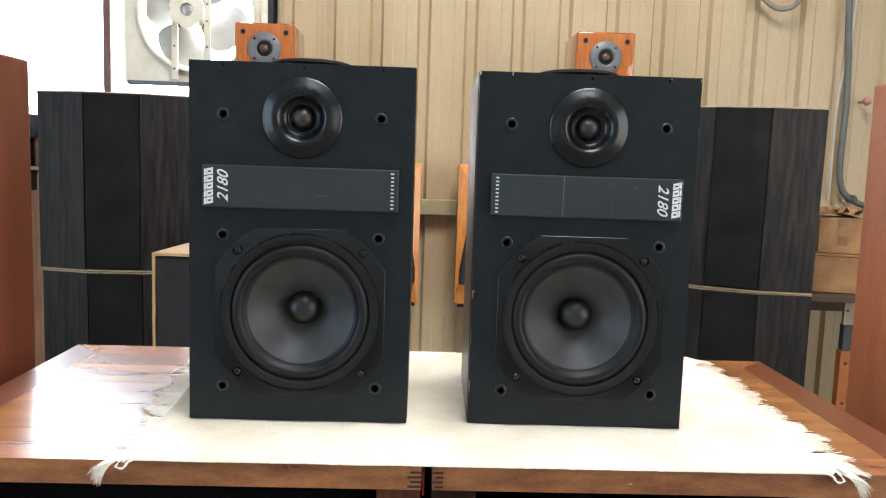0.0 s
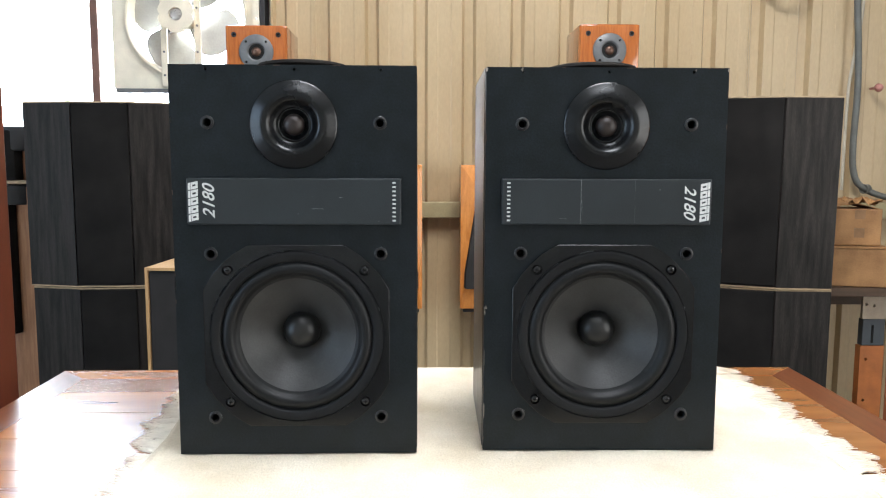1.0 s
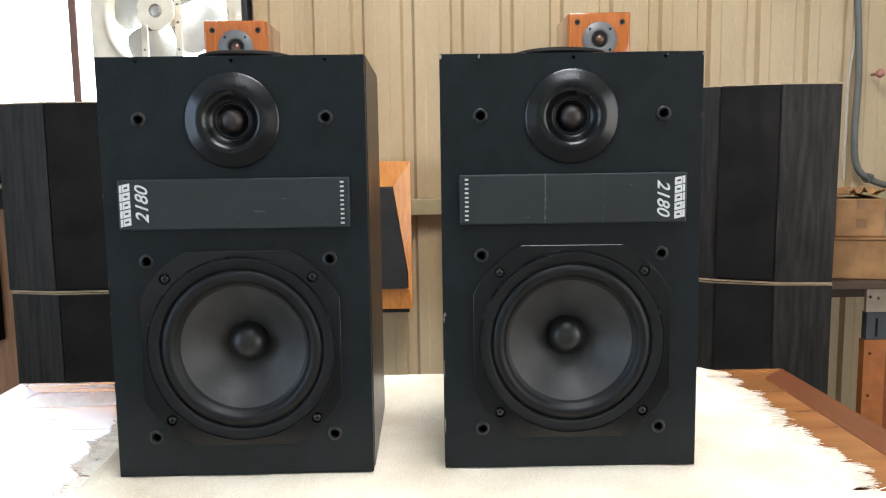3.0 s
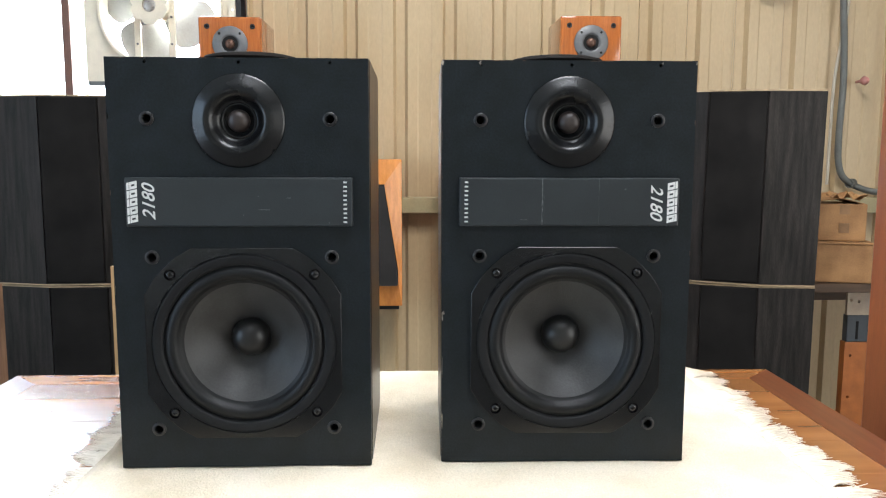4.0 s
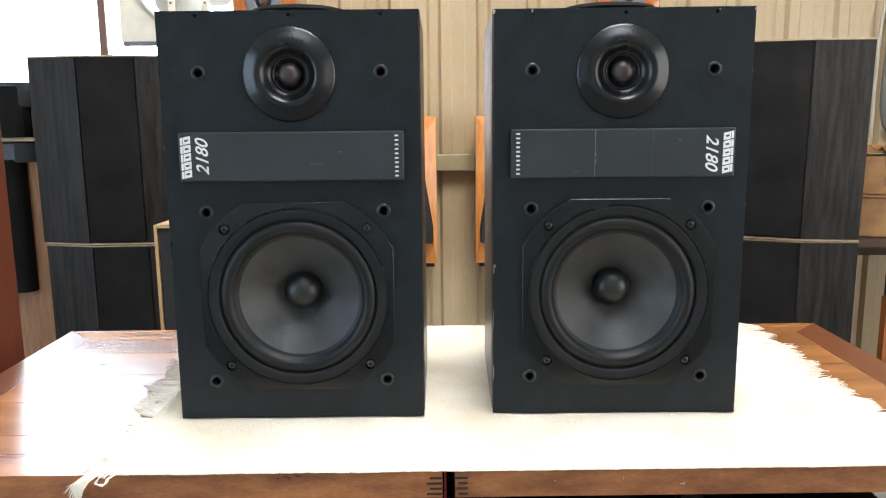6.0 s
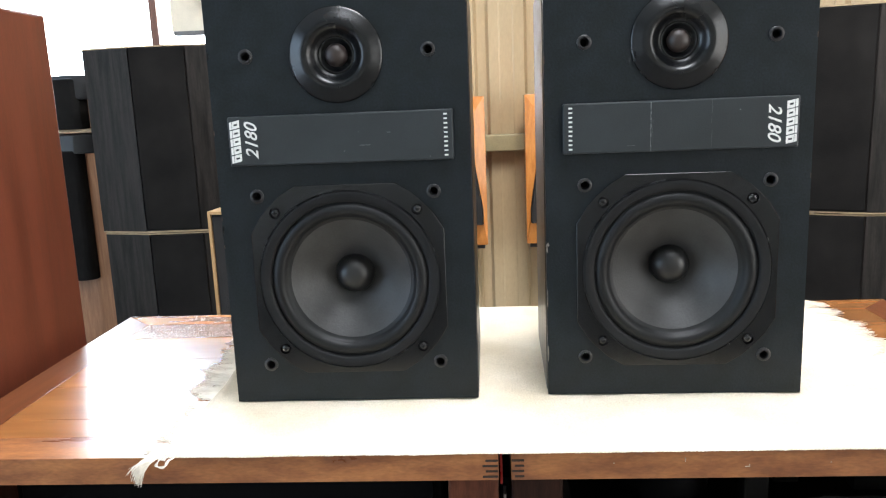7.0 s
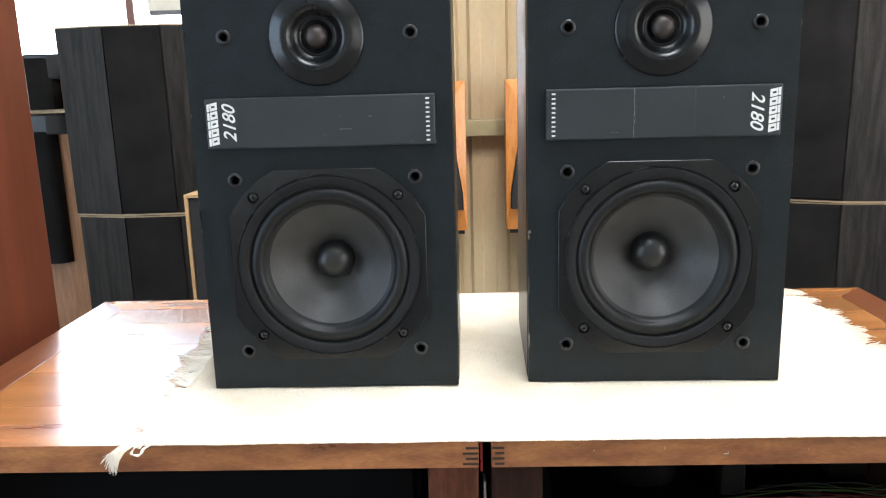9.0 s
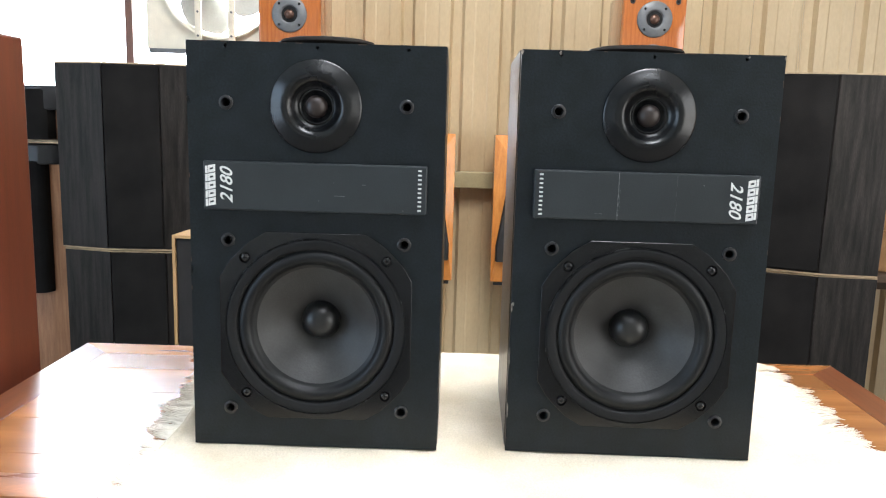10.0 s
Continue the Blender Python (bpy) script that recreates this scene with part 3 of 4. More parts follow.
for s, x in ((-1, -0.117), (1, 0.224)):
    wedge_speaker(pose(x, 1.75, 0.545), "honey veneer loudspeaker with a charcoal wedge grille")
    br = thing("wall_bracket", "black steel wall bracket under a honey veneer loudspeaker", "bracket", pose(x, 1.75, 0))
    part("top_plate", one_box(-0.095, 0.005, 0.532, 0.095, 0.11, 0.5445, bevel=0.002), BLACK_PLASTIC, br)
    part("arm", one_box(-0.02, 0.112, 0.533, 0.02, 0.185, 0.546, bevel=0.002), BLACK_PLASTIC, br)
    part("wall_plate", one_box(-0.05, 0.1855, 0.533, 0.05, 0.1935, 0.62, bevel=0.002), BLACK_PLASTIC, br)


# ---- glossy amber loudspeakers at the back ----
def amber_speaker(m, label):
    ob = thing("bookshelf_loudspeaker", label, "loudspeaker", m, "amber lacquered loudspeakers")
    part("cabinet", one_box(-0.093, 0.0, 0.0, 0.093, 0.22, 0.325, bevel=0.007, seg=3), AMBER, ob)
    tw = part("tweeter", lathe([(0.052, 0.0005), (0.052, 0.0035), (0.0505, 0.005), (0.034, 0.005), (0.030, 0.0065), (0.0265, 0.0055), (0.0235, 0.0014)], 48, 0, 0.245), GREY_METAL, ob, "grey metal tweeter flange")
    part("throat", lathe([(0.0240, 0.0014), (0.0, 0.0014)], 32, 0, 0.245), HOLE, tw)
    part("dome", lathe([(0.0145, 0.001), (0.014, 0.005), (0.0105, 0.0085), (0.006, 0.0105), (0, 0.011)], 32, 0, 0.245), COPPER_DOME, tw)
    for a in (45, 135, 225, 315):
        cx, cz = 0.0425 * math.cos(radians(a)), 0.245 + 0.0425 * math.sin(radians(a))
        part("screw", lathe([(0.0038, 0.005), (0.0035, 0.0066), (0.0015, 0.0066), (0.0012, 0.0055), (0, 0.0055)], 12, cx, cz), SCREW, tw)
    for x in (-0.067, 0.067):
        so = part("grille_socket", lathe([(0.0078, 0.0), (0.0078, 0.002), (0.0045, 0.002), (0.004, 0.0006)], 20, x, 0.296), BLACK_PLASTIC, ob)
        part("socket_hole", lathe([(0.0042, 0.0008), (0, 0.0008)], 16, x, 0.296), HOLE, so)
    wf = part("woofer", lathe([(0.068, 0.0005), (0.068, 0.004), (0.063, 0.006), (0.056, 0.004), (0.052, 0.006), (0.046, 0.003), (0.02, 0.0012)], 48, 0, 0.105), GREY_METAL, ob, "grey rimmed woofer")
    part("dust_cap", lathe([(0.02, 0.0015), (0.016, 0.006), (0.008, 0.009), (0, 0.01)], 32, 0, 0.105), CAP, wf)
    return ob


for x, top in ((-0.517, 1.457), (0.564, 1.470)):
    amber_speaker(pose(x, 1.55, top - 0.325), "small amber lacquered loudspeaker with a grey tweeter")
    st = thing("speaker_stand", "tall black stand under an amber loudspeaker", "stand", pose(x, 1.55, 0))
    part("top_plate", one_box(-0.085, 0.01, top - 0.337, 0.085, 0.2, top - 0.3255, bevel=0.002), BLACK_PLASTIC, st)
    part("post", one_box(-0.03, 0.08, 0.02, 0.03, 0.14, top - 0.337, bevel=0.003), BLACK_PLASTIC, st)
    part("foot_plate", one_box(-0.09, 0.01, 0.0, 0.09, 0.2, 0.02, bevel=0.003), BLACK_PLASTIC, st)


# ---- shelf with cardboard boxes ----
def carton(m, w, d, h, label, open_top):
    ob = thing("cardboard_box", label, "box", m, "cardboard boxes")
    part("carton", one_box(0, 0, 0, w, d, h, bevel=0.003), CARD, ob)
    if open_top:
        for k, (x0, x1, tilt) in enumerate(((0.0, w * 0.5, 9), (w * 0.45, w * 0.98, -14))):
            f = part("flap", one_box(0, 0, 0, x1 - x0, d * 0.8, 0.003, bevel=0.001), CARD, ob)
            f.matrix_basis = pose(x0, 0.004 * k + 0.004, h + 0.006 + 0.01 * k, 7 - 9 * k, -tilt, 4 * k)
        crumple = bmesh.new()
        bmesh.ops.create_grid(crumple, x_segments=10, y_segments=10, size=0.05)
        for v in crumple.verts:
            v.co.z = 0.022 * noise.noise(v.co * 45) + 0.012 * noise.noise(v.co * 110)
        bmesh.ops.solidify(crumple, geom=list(crumple.faces), thickness=0.001)
        part("crumpled_paper", crumple, CARD, ob, "crumpled brown packing paper", angle=12).location = (w * 0.62, d * 0.3, h + 0.024)
        part("tape", one_box(w * 0.42, -0.0012, h * 0.72, w * 0.64, -0.0002, h * 0.98), CARD_TAPE, ob)
        part("tape", one_box(w * 0.42, -0.0012, h * 0.22, w * 0.64, -0.0002, h * 0.48), CARD_TAPE, ob)
        part("tape", one_box(w + 0.0002, d * 0.3, h * 0.7, w + 0.0012, d * 0.55, h * 0.98), CARD_TAPE, ob)
    else:
        part("lid", one_box(-0.003, -0.003, h + 0.0005, w + 0.003, d + 0.003, h + 0.007, bevel=0.002), CARD, ob)
    return ob


carton(pose(1.250, 1.565, 0.655, 0, 0, -16), 0.215, 0.19, 0.121, "wide closed cardboard box under a smaller one", False)
carton(pose(1.315, 1.575, 0.784, 0, 0, -14), 0.140, 0.15, 0.118, "small open cardboard box with crumpled paper", True)
sh = thing("wall_shelf", "brown board shelf carrying cardboard boxes", "shelf")
part("board", one_box(1.22, 1.515, 0.625, 1.95, 1.86, 0.654, bevel=0.003), SHELF, sh)
part("back_board", one_box(1.22, 1.84, 0.54, 1.95, 1.868, 0.624, bevel=0.003), SHELF, sh)
post = thing("shelf_post", "orange steel shelf post with punched holes", "post")
part("upright", plate([(1.440, 0.0), (1.52, 0.0), (1.52, 0.445), (1.440, 0.445)], [circle(1.460, 0.40, 0.005, 14), circle(1.460, 0.26, 0.005, 14), circle(1.46, 0.12, 0.005, 14)], 1.60, 0.03), ORANGE_STEEL, post)
part("slate_panel", one_box(1.445, 1.602, 0.446, 1.52, 1.63, 0.535, bevel=0.002), SLATE, post, "dark slate panel with a slot")
part("slot", one_box(1.474, 1.6005, 0.455, 1.482, 1.6016, 0.515), HOLE, post)
part("bracket", plate([(1.440, 0.536), (1.52, 0.536), (1.52, 0.6245), (1.440, 0.6245)], [circle(1.452, 0.585, 0.005, 14), circle(1.478, 0.58, 0.005, 14)], 1.60, 0.012), PALE_STEEL, post, "pale steel bracket with two holes")

# ---- two teak tables pushed together ----
TOP = 0.700


def side_table(x0, x1, label, inner, leg_wood):
    """A square table: mitred border, planks inside it, four legs. inner: the side of the joint, -1 or 1."""
    ob = thing("side_table", label, "table", pose(x0, -0.128, 0), "pair of teak tables")
    w, d, b, h = x1 - x0, 0.520, 0.05, 0.028
    z0 = TOP - h

    def board(pts, mat_, name):
        return part(name, prism(pts, z0, TOP, bevel=0.0004), mat_, ob)

    board([(0, 0), (w, 0), (w - b, b), (b, b)], TEAK_FRONT, "border_board")
    board([(0, d), (b, d - b), (w - b, d - b), (w, d)], TEAK, "border_board")
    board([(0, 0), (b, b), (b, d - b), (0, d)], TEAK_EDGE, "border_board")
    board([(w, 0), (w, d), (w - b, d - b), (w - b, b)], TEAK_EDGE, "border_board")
    joints = (b, 0.098, 0.199, 0.300, 0.396, d - b)
    for y0, y1 in zip(joints, joints[1:]):
        part("plank", one_box(b + 0.0004, y0 + 0.0002, z0 + 0.004, w - b - 0.0004, y1 - 0.0002, TOP - 0.0001, bevel=0.0005, seg=1), TEAK, ob)
    xe = w - 0.0125 if inner > 0 else 0.0005
    for k in range(4):
        dx = 0.003 if k % 2 else 0.0
        part("joint_key", one_box(xe + (dx if inner < 0 else -dx), -0.0008, TOP - 0.0085 - 0.0055 * k, xe + 0.012, 0.0012, TOP - 0.0065 - 0.0055 * k), DARK_WOOD, ob)
    l = 0.05
    for lx in (0.0005, w - l - 0.0005):
        for ly in (0.012, d - l - 0.012):
            part("leg", one_box(lx, ly, 0.0, lx + l, ly + l, z0 - 0.0005, bevel=0.003), leg_wood, ob)
    for ly in (d - 0.03,):
        part("apron", one_box(l + 0.003, ly, z0 - 0.06, w - l - 0.003, ly + 0.02, z0 - 0.0005, bevel=0.002), leg_wood, ob)
    return ob


side_table(-0.607, -0.006, "varnished teak table with mitred border, beside its twin", 1, LEG)
right_table = side_table(0.006, 0.605, "varnished teak table with mitred border, carrying half a rug", -1, LEG_DARK)
for x, z, w, h in ((0.165, 0.691, 0.0003, 0.0022), (0.223, 0.6835, 0.0022, 0.0004), (0.225, 0.6845, 0.0004, 0.0012), (0.098, 0.6885, 0.0006, 0.0004), (0.300, 0.6870, 0.0005, 0.0005)):
    part("scuff", one_box(x - w, -0.0004, z - h, x + w, 0.0004, z + h), CHIP, right_table, "tiny pale scuff")

strip = thing("red_strip", "thin red plastic strip wedged between the tables, dark gap board added", "strip")
# added board: hides the lit wall so the table gap reads dark
part("gap_blackener", one_box(-0.0052, -0.088, 0.0, 0.0052, 0.36, 0.654, bevel=0.0005), SHADE_BLACK, strip, "dark board added to blacken the gap")
part("strip", one_box(-0.0045, -0.105, 0.6555, -0.002, 0.10, 0.6985, bevel=0.0005), RED, strip)
part("chrome_edge", one_box(-0.0015, -0.106, 0.625, 0.001, 0.10, 0.645, bevel=0.0005), SILVER, strip, "bright metal edge")

# ---- what stands under the tables, its colours darkened for the shade there ----
und = thing("black_cabinet", "black cabinet under the teak table, table shade in its colour", "cabinet", pose(-0.545, -0.05, 0))
part("body", one_box(0, 0, 0, 0.48, 0.36, 0.655, bevel=0.004), SHADE_BLACK, und)
part("front_panel", one_box(0.01, -0.006, 0.02, 0.47, -0.0005, 0.645, bevel=0.002), SHADE_BLACK, und)
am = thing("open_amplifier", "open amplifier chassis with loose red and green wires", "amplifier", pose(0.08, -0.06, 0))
part("chassis", one_box(0, 0, 0.40, 0.46, 0.36, 0.565, bevel=0.003), SHADE_BLACK, am)
part("rear_plate", one_box(0, 0.30, 0.5655, 0.46, 0.306, 0.66), SHADE_BLACK, am)
part("transformer", lathe([(0, 0.045), (0.05, 0.045), (0.06, 0.036), (0.06, 0.0), (0, 0.0)], 40), SHADE_BLACK, am, "round transformer, blackened for the table's shade").matrix_basis = pose(0.11, 0.14, 0.566, 90, 0, 0) @ pose(0, 0, 0, 180, 0, 0)
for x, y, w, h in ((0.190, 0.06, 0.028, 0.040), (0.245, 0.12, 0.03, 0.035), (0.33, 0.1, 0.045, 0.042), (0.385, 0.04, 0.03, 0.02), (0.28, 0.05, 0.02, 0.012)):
    part("capacitor", one_box(x, y, 0.5655, x + w, y + 0.025, 0.5655 + h, bevel=0.003), SHADED_OFF_WHITE, am, "block capacitor, off-white darkened for the table's shade")
for k in range(8):
    zz = 0.572 + 0.004 * (k % 3)
    pts = [(0.17 + 0.012 * k, 0.03 + 0.005 * k, zz), (0.25 + 0.014 * k, 0.02 + 0.008 * (k % 3), zz + 0.014), (0.32 + 0.01 * k, 0.03 + 0.01 * (k % 2), zz + 0.006), (0.40 + 0.006 * k, 0.06, zz + 0.012)]
    part("wire", tube(bend(pts, 6), 0.0009, 6), (WIRE_RED, GREEN, SHADED_OFF_WHITE)[k % 3], am)
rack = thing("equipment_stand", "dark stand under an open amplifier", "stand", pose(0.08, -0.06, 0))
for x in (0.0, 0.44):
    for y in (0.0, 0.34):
        part("leg", one_box(x, y, 0, x + 0.02, y + 0.02, 0.38), SHADE_BLACK, rack)
part("shelf", one_box(0, 0, 0.38, 0.46, 0.36, 0.3995, bevel=0.002), SHADE_BLACK, rack)

# ---- cotton rug with fringes ----
rug = thing("cotton_rug", "off-white woven cotton rug with fringed ends on the tables", "rug")
RX0, RX1, RY0, RY1 = -0.335, 0.458, -0.131, 0.389
bm = bmesh.new()
nx, ny = 880, 156
grid = []
for i in range(nx + 1):
    row = []
    for j in range(ny + 1):
        x, y = RX0 + (RX1 - RX0) * i / nx, RY0 + (RY1 - RY0) * j / ny
        near_left = max(0.0, 1 - (x - RX0) / 0.03)
        wob = 0.004 * noise.noise(Vector((0, y * 9, 3))) * near_left
        edge = (0.0003 * math.sin(x / 0.0036 * 2 * math.pi) + 0.0016 * noise.noise(Vector((x * 18, 0, 8))) + 0.0008 * noise.noise(Vector((x * 120, 0, 8)))) if j in (0, ny) else 0.0
        knot = abs(math.sin(math.pi * (x / 0.0036 + 0.5 * (j % 2))))
        band = 0.5 + 0.5 * noise.noise(Vector((0.3, y * 30, 4)))
        z = TOP + 0.0030 + (0.0012 + 0.0016 * band) * knot + 0.0009 * (-1) ** j * band + 0.0010 * noise.noise(Vector((x * 14, y * 14, 0))) + 0.0005 * noise.noise(Vector((x * 60, y * 60, 2)))
        z += 0.006 * near_left * max(0.0, noise.noise(Vector((1.7, y * 11, 0)))) + 0.0026 * math.exp(-((x - RX0 - 0.012 + 0.07 * (y + 0.05)) / 0.005) ** 2)
        hem = min(j, ny - j)
        if hem < 3:
            z = TOP + 0.0016 + (z - TOP - 0.0016) * (0.05, 0.6, 0.9)[hem]
        row.append(bm.verts.new((x - 0.02 * near_left * max(0, y) + wob, y + edge, z)))
    grid.append(row)
for a, b in zip(grid, grid[1:]):
    for j in range(ny):
        bm.faces.new((a[j], b[j], b[j + 1], a[j + 1]))
border = [e for e in bm.edges if e.is_boundary]
ext = bmesh.ops.extrude_edge_only(bm, edges=border)
for v in [g for g in ext["geom"] if isinstance(g, bmesh.types.BMVert)]:
    v.co.z = TOP + 0.0006
bmesh.ops.recalc_face_normals(bm, faces=bm.faces)
part("weave", bm, COTTON, rug, angle=80)


def fringe(side, rng):
    """Loose tassels of cotton strands along one end of the rug, lying over one another in a ragged mat."""
    bm = bmesh.new()
    y = RY0 + 0.001
    x_end = RX1 if side > 0 else RX0
    while y < RY1 - 0.002:
        lean = 0.7 * noise.noise(Vector((side, y * 22, 0))) + rng.uniform(-0.35, 0.35) + (0.15 if side > 0 else 0.25)
        length = 0.050 + 0.014 * noise.noise(Vector((side, y * 34, 5))) + rng.uniform(-0.010, 0.008)
        if side < 0:
            length *= 0.58 + 0.40 * min(1, max(0, (y + 0.02) / 0.12))
        back = -0.02 * max(0, y) if side < 0 else 0
        sway, pile = rng.uniform(-0.007, 0.007), rng.uniform(0.002, 0.0065) * (1.0 if side > 0 else 0.12)
        for s in range(52):
            a = lean + rng.gauss(0, 0.13)
            ln = length * rng.uniform(0.6, 1.04)
            lift = pile * rng.uniform(0.15, 1.0)
            yy = y + rng.uniform(-0.0085, 0.0085)
            pts = []
            for k in range(6):
                u = k / 5
                px = x_end + back + side * (ln * u * math.cos(a) - 0.005)
                py = yy * (1 - 0.75 * u * u) + y * 0.75 * u * u + ln * u * math.sin(a) + sway * math.sin(3 * u)
                pts.append((px, py, TOP + 0.0016 + lift * math.sin(math.pi * (0.12 + 0.88 * u)) + 0.0006 * (s % 3)))
            tube(pts, 0.0010 if side > 0 else 0.0007, 4, bm, 0.3)
        y += 0.0096
    return bm


def tassel(side, rng):
    """The corner tassel: a twisted bundle that falls over the table's edge and fans out."""
    bm = bmesh.new()
    x0 = RX0 if side < 0 else RX1 + 0.006
    for s in range(130):
        u = rng.random()
        spread = rng.gauss(0, 1)
        tip_x = x0 + side * (0.016 + 0.014 * u + 0.0022 * spread) if side < 0 else x0 + 0.022 + 0.010 * u + 0.003 * spread
        tip_z = TOP - (0.002 + 0.021 * (1 - abs(2 * u - 1.1) * 0.8)) + 0.002 * rng.gauss(0, 1)
        rise = rng.uniform(0.003, 0.009)
        root = x0 + side * rng.uniform(-0.004, 0.006)
        pts = [(root, RY0 + 0.016, TOP + 0.003), (root + side * 0.002, RY0 + 0.004, TOP + rise), (root + (tip_x - root) * 0.4, RY0 - 0.006, TOP + rise * 0.5), (root + (tip_x - root) * 0.8, RY0 - 0.010 - 0.002 * u, TOP + (tip_z - TOP) * 0.5 + 0.001), (tip_x, RY0 - 0.009, tip_z)]
        tube(bend(pts, 4), 0.00055, 4, bm, 0.4)
    # one strand curls back in a loop beside the knot
    for k in range(3):
        q = 0.0012 * k
        pts = [(x0 - side * 0.002, RY0 + 0.010, TOP + 0.006), (x0 - side * (0.001 + q), RY0 - 0.006, TOP + 0.005), (x0 - side * (-0.002 - q), RY0 - 0.009, TOP - 0.003), (x0 - side * (0.004 + q), RY0 - 0.009, TOP - 0.0055 + q), (x0 - side * (0.007 + q), RY0 - 0.007, TOP + 0.001), (x0 - side * 0.013, RY0 - 0.002, TOP + 0.002)]
        tube(bend(pts, 5), 0.0005, 5, bm, 0.8)
    return bm


rng = random.Random(7)
part("fringe", fringe(-1, rng), STRAND, rug, "loose cotton fringe")
part("fringe", fringe(1, rng), STRAND, rug, "loose cotton fringe")
part("tassel", tassel(-1, rng), STRAND, rug, "corner tassel hanging over the edge")
part("tassel", tassel(1, rng), STRAND, rug, "corner tassel hanging over the edge")


# ---- the pair of black loudspeakers on the rug ----
W, H, D = 0.275, 0.446, 0.225
WU, WV = 0.1380, 0.1402
TU, TV = 0.1375, 0.380


def chamfered(outline, cu, cv, r, d, cut, holes):
    """A raised frame with a round opening and screw holes; its outer edge is cut back all round."""
    bm = bmesh.new()
    k = 1 - cut / 0.1
    top = [bm.verts.new((cu + (x - cu) * k, -d, cv + (z - cv) * k)) for x, z in outline]
    mid = [bm.verts.new((x, -d + cut * 0.8, z)) for x, z in outline]
    low = [bm.verts.new((x, -0.0002, z)) for x, z in outline]
    ring = [bm.verts.new((x, -d, z)) for x, z in circle(cu, cv, r, 72)]
    wells = [[bm.verts.new((x, -d, z)) for x, z in circle(hx, hz, 0.0063, 20)] for hx, hz in holes]
    edges = [bm.edges.new((vs[i], vs[(i + 1) % len(vs)])) for vs in [top, ring] + wells for i in range(len(vs))]
    bmesh.ops.triangle_fill(bm, edges=edges, use_beauty=True, normal=(0, -1, 0))
    n = len(outline)
    for p, q in ((top, mid), (mid, low)):
        for i in range(n):
            bm.faces.new((p[i], p[(i + 1) % n], q[(i + 1) % n], q[i]))
    bmesh.ops.recalc_face_normals(bm, faces=bm.faces)
    return bm


def lettering(text, size, shear):
    cu = bpy.data.curves.new("digits", "FONT")
    cu.body, cu.size, cu.shear, cu.extrude, cu.offset = text, size, shear, 0.00015, 0.00022
    cu.align_x, cu.align_y = "CENTER", "CENTER"
    ob = new("digits", cu)
    me = bpy.data.meshes.new_from_object(ob.evaluated_get(bpy.context.evaluated_depsgraph_get()))
    bpy.data.objects.remove(ob)
    return me


DIGITS = lettering("2180", 0.0184, 0.38)
DIGITS.materials.clear()
DIGITS.materials.append(WHITE_INK)


def name_plate(parent, turned, marks):
    """The grey plate with printing at both ends; turned by half a turn on one of the pair."""
    pw, ph, pt = 0.238, 0.052, 0.009
    ob = part("name_plate", one_box(-pw / 2, -pt, -ph / 2, pw / 2, 0, ph / 2, bevel=0.0015), PLATE, parent, "grey satin plate with white printing")
    f = -pt - 0.0003
    # five slanted white blocks with a slot each, crossed by one slit, in place of the mark
    for k in range(5):
        zc = -0.0174 + 0.0088 * k
        bm = bmesh.new()
        for x0, x1, z0, z1 in ((-0.1168, -0.1143, -0.0039, 0.0039), (-0.1138, -0.1121, -0.0039, 0.0039), (-0.1121, -0.1083, -0.0039, -0.0010), (-0.1121, -0.1083, 0.0010, 0.0039), (-0.1083, -0.1060, -0.0039, 0.0039)):
            box(bm, x0, f - 0.0001, zc + z0, x1, f + 0.0001, zc + z1)
        bmesh.ops.transform(bm, matrix=Matrix(((1, 0, 0, 0), (0, 1, 0, 0), (0.22, 0, 1, 0.0242), (0, 0, 0, 1))), verts=bm.verts)
        part("printed_block", bm, WHITE_INK, ob)
    digits = new("printed_number", DIGITS)
    digits.parent = ob
    digits.matrix_basis = Matrix.Translation((-0.0938, f, -0.0005)) @ Matrix.Rotation(radians(90), 4, "X") @ Matrix.Rotation(radians(90), 4, "Z")
    # ten small bars in place of the maker's name
    for k in range(10):
        zc = -0.0212 + 0.0047 * k
        part("printed_bar", one_box(0.1094, f - 0.0001, zc - 0.0009, 0.1132, f + 0.0001, zc + 0.0009), WHITE_INK, ob)
    for x, z, w, h in marks:
        if h < 0.02:
            part("scratch", one_box(x - w / 2, f - 0.0001, z - h / 2, x + w / 2, f + 0.0001, z + h / 2), SCRATCH, ob)
            continue
        # a long rub across the plate: short smears of uneven width
        r, bm, zz = random.Random(int(1e5 * (x + 1))), bmesh.new(), z - h / 2
        while zz < z + h / 2 - 0.002:
            ln = min(r.uniform(0.002, 0.009), z + h / 2 - zz)
            ww, dx = w * r.uniform(0.5, 1.3), r.uniform(-0.0004, 0.0004)
            box(bm, x + dx - ww / 2, f - 0.0001, zz, x + dx + ww / 2, f + 0.0001, zz + ln)
            zz += ln + r.uniform(0.0, 0.0012)
        part("smear", bm, SMUDGE if w < 0.0009 else SCRATCH, ob)
    ob.matrix_basis = pose(0.138, 0, 0.2947, 0, 180 if turned else 0, 0)
    return ob


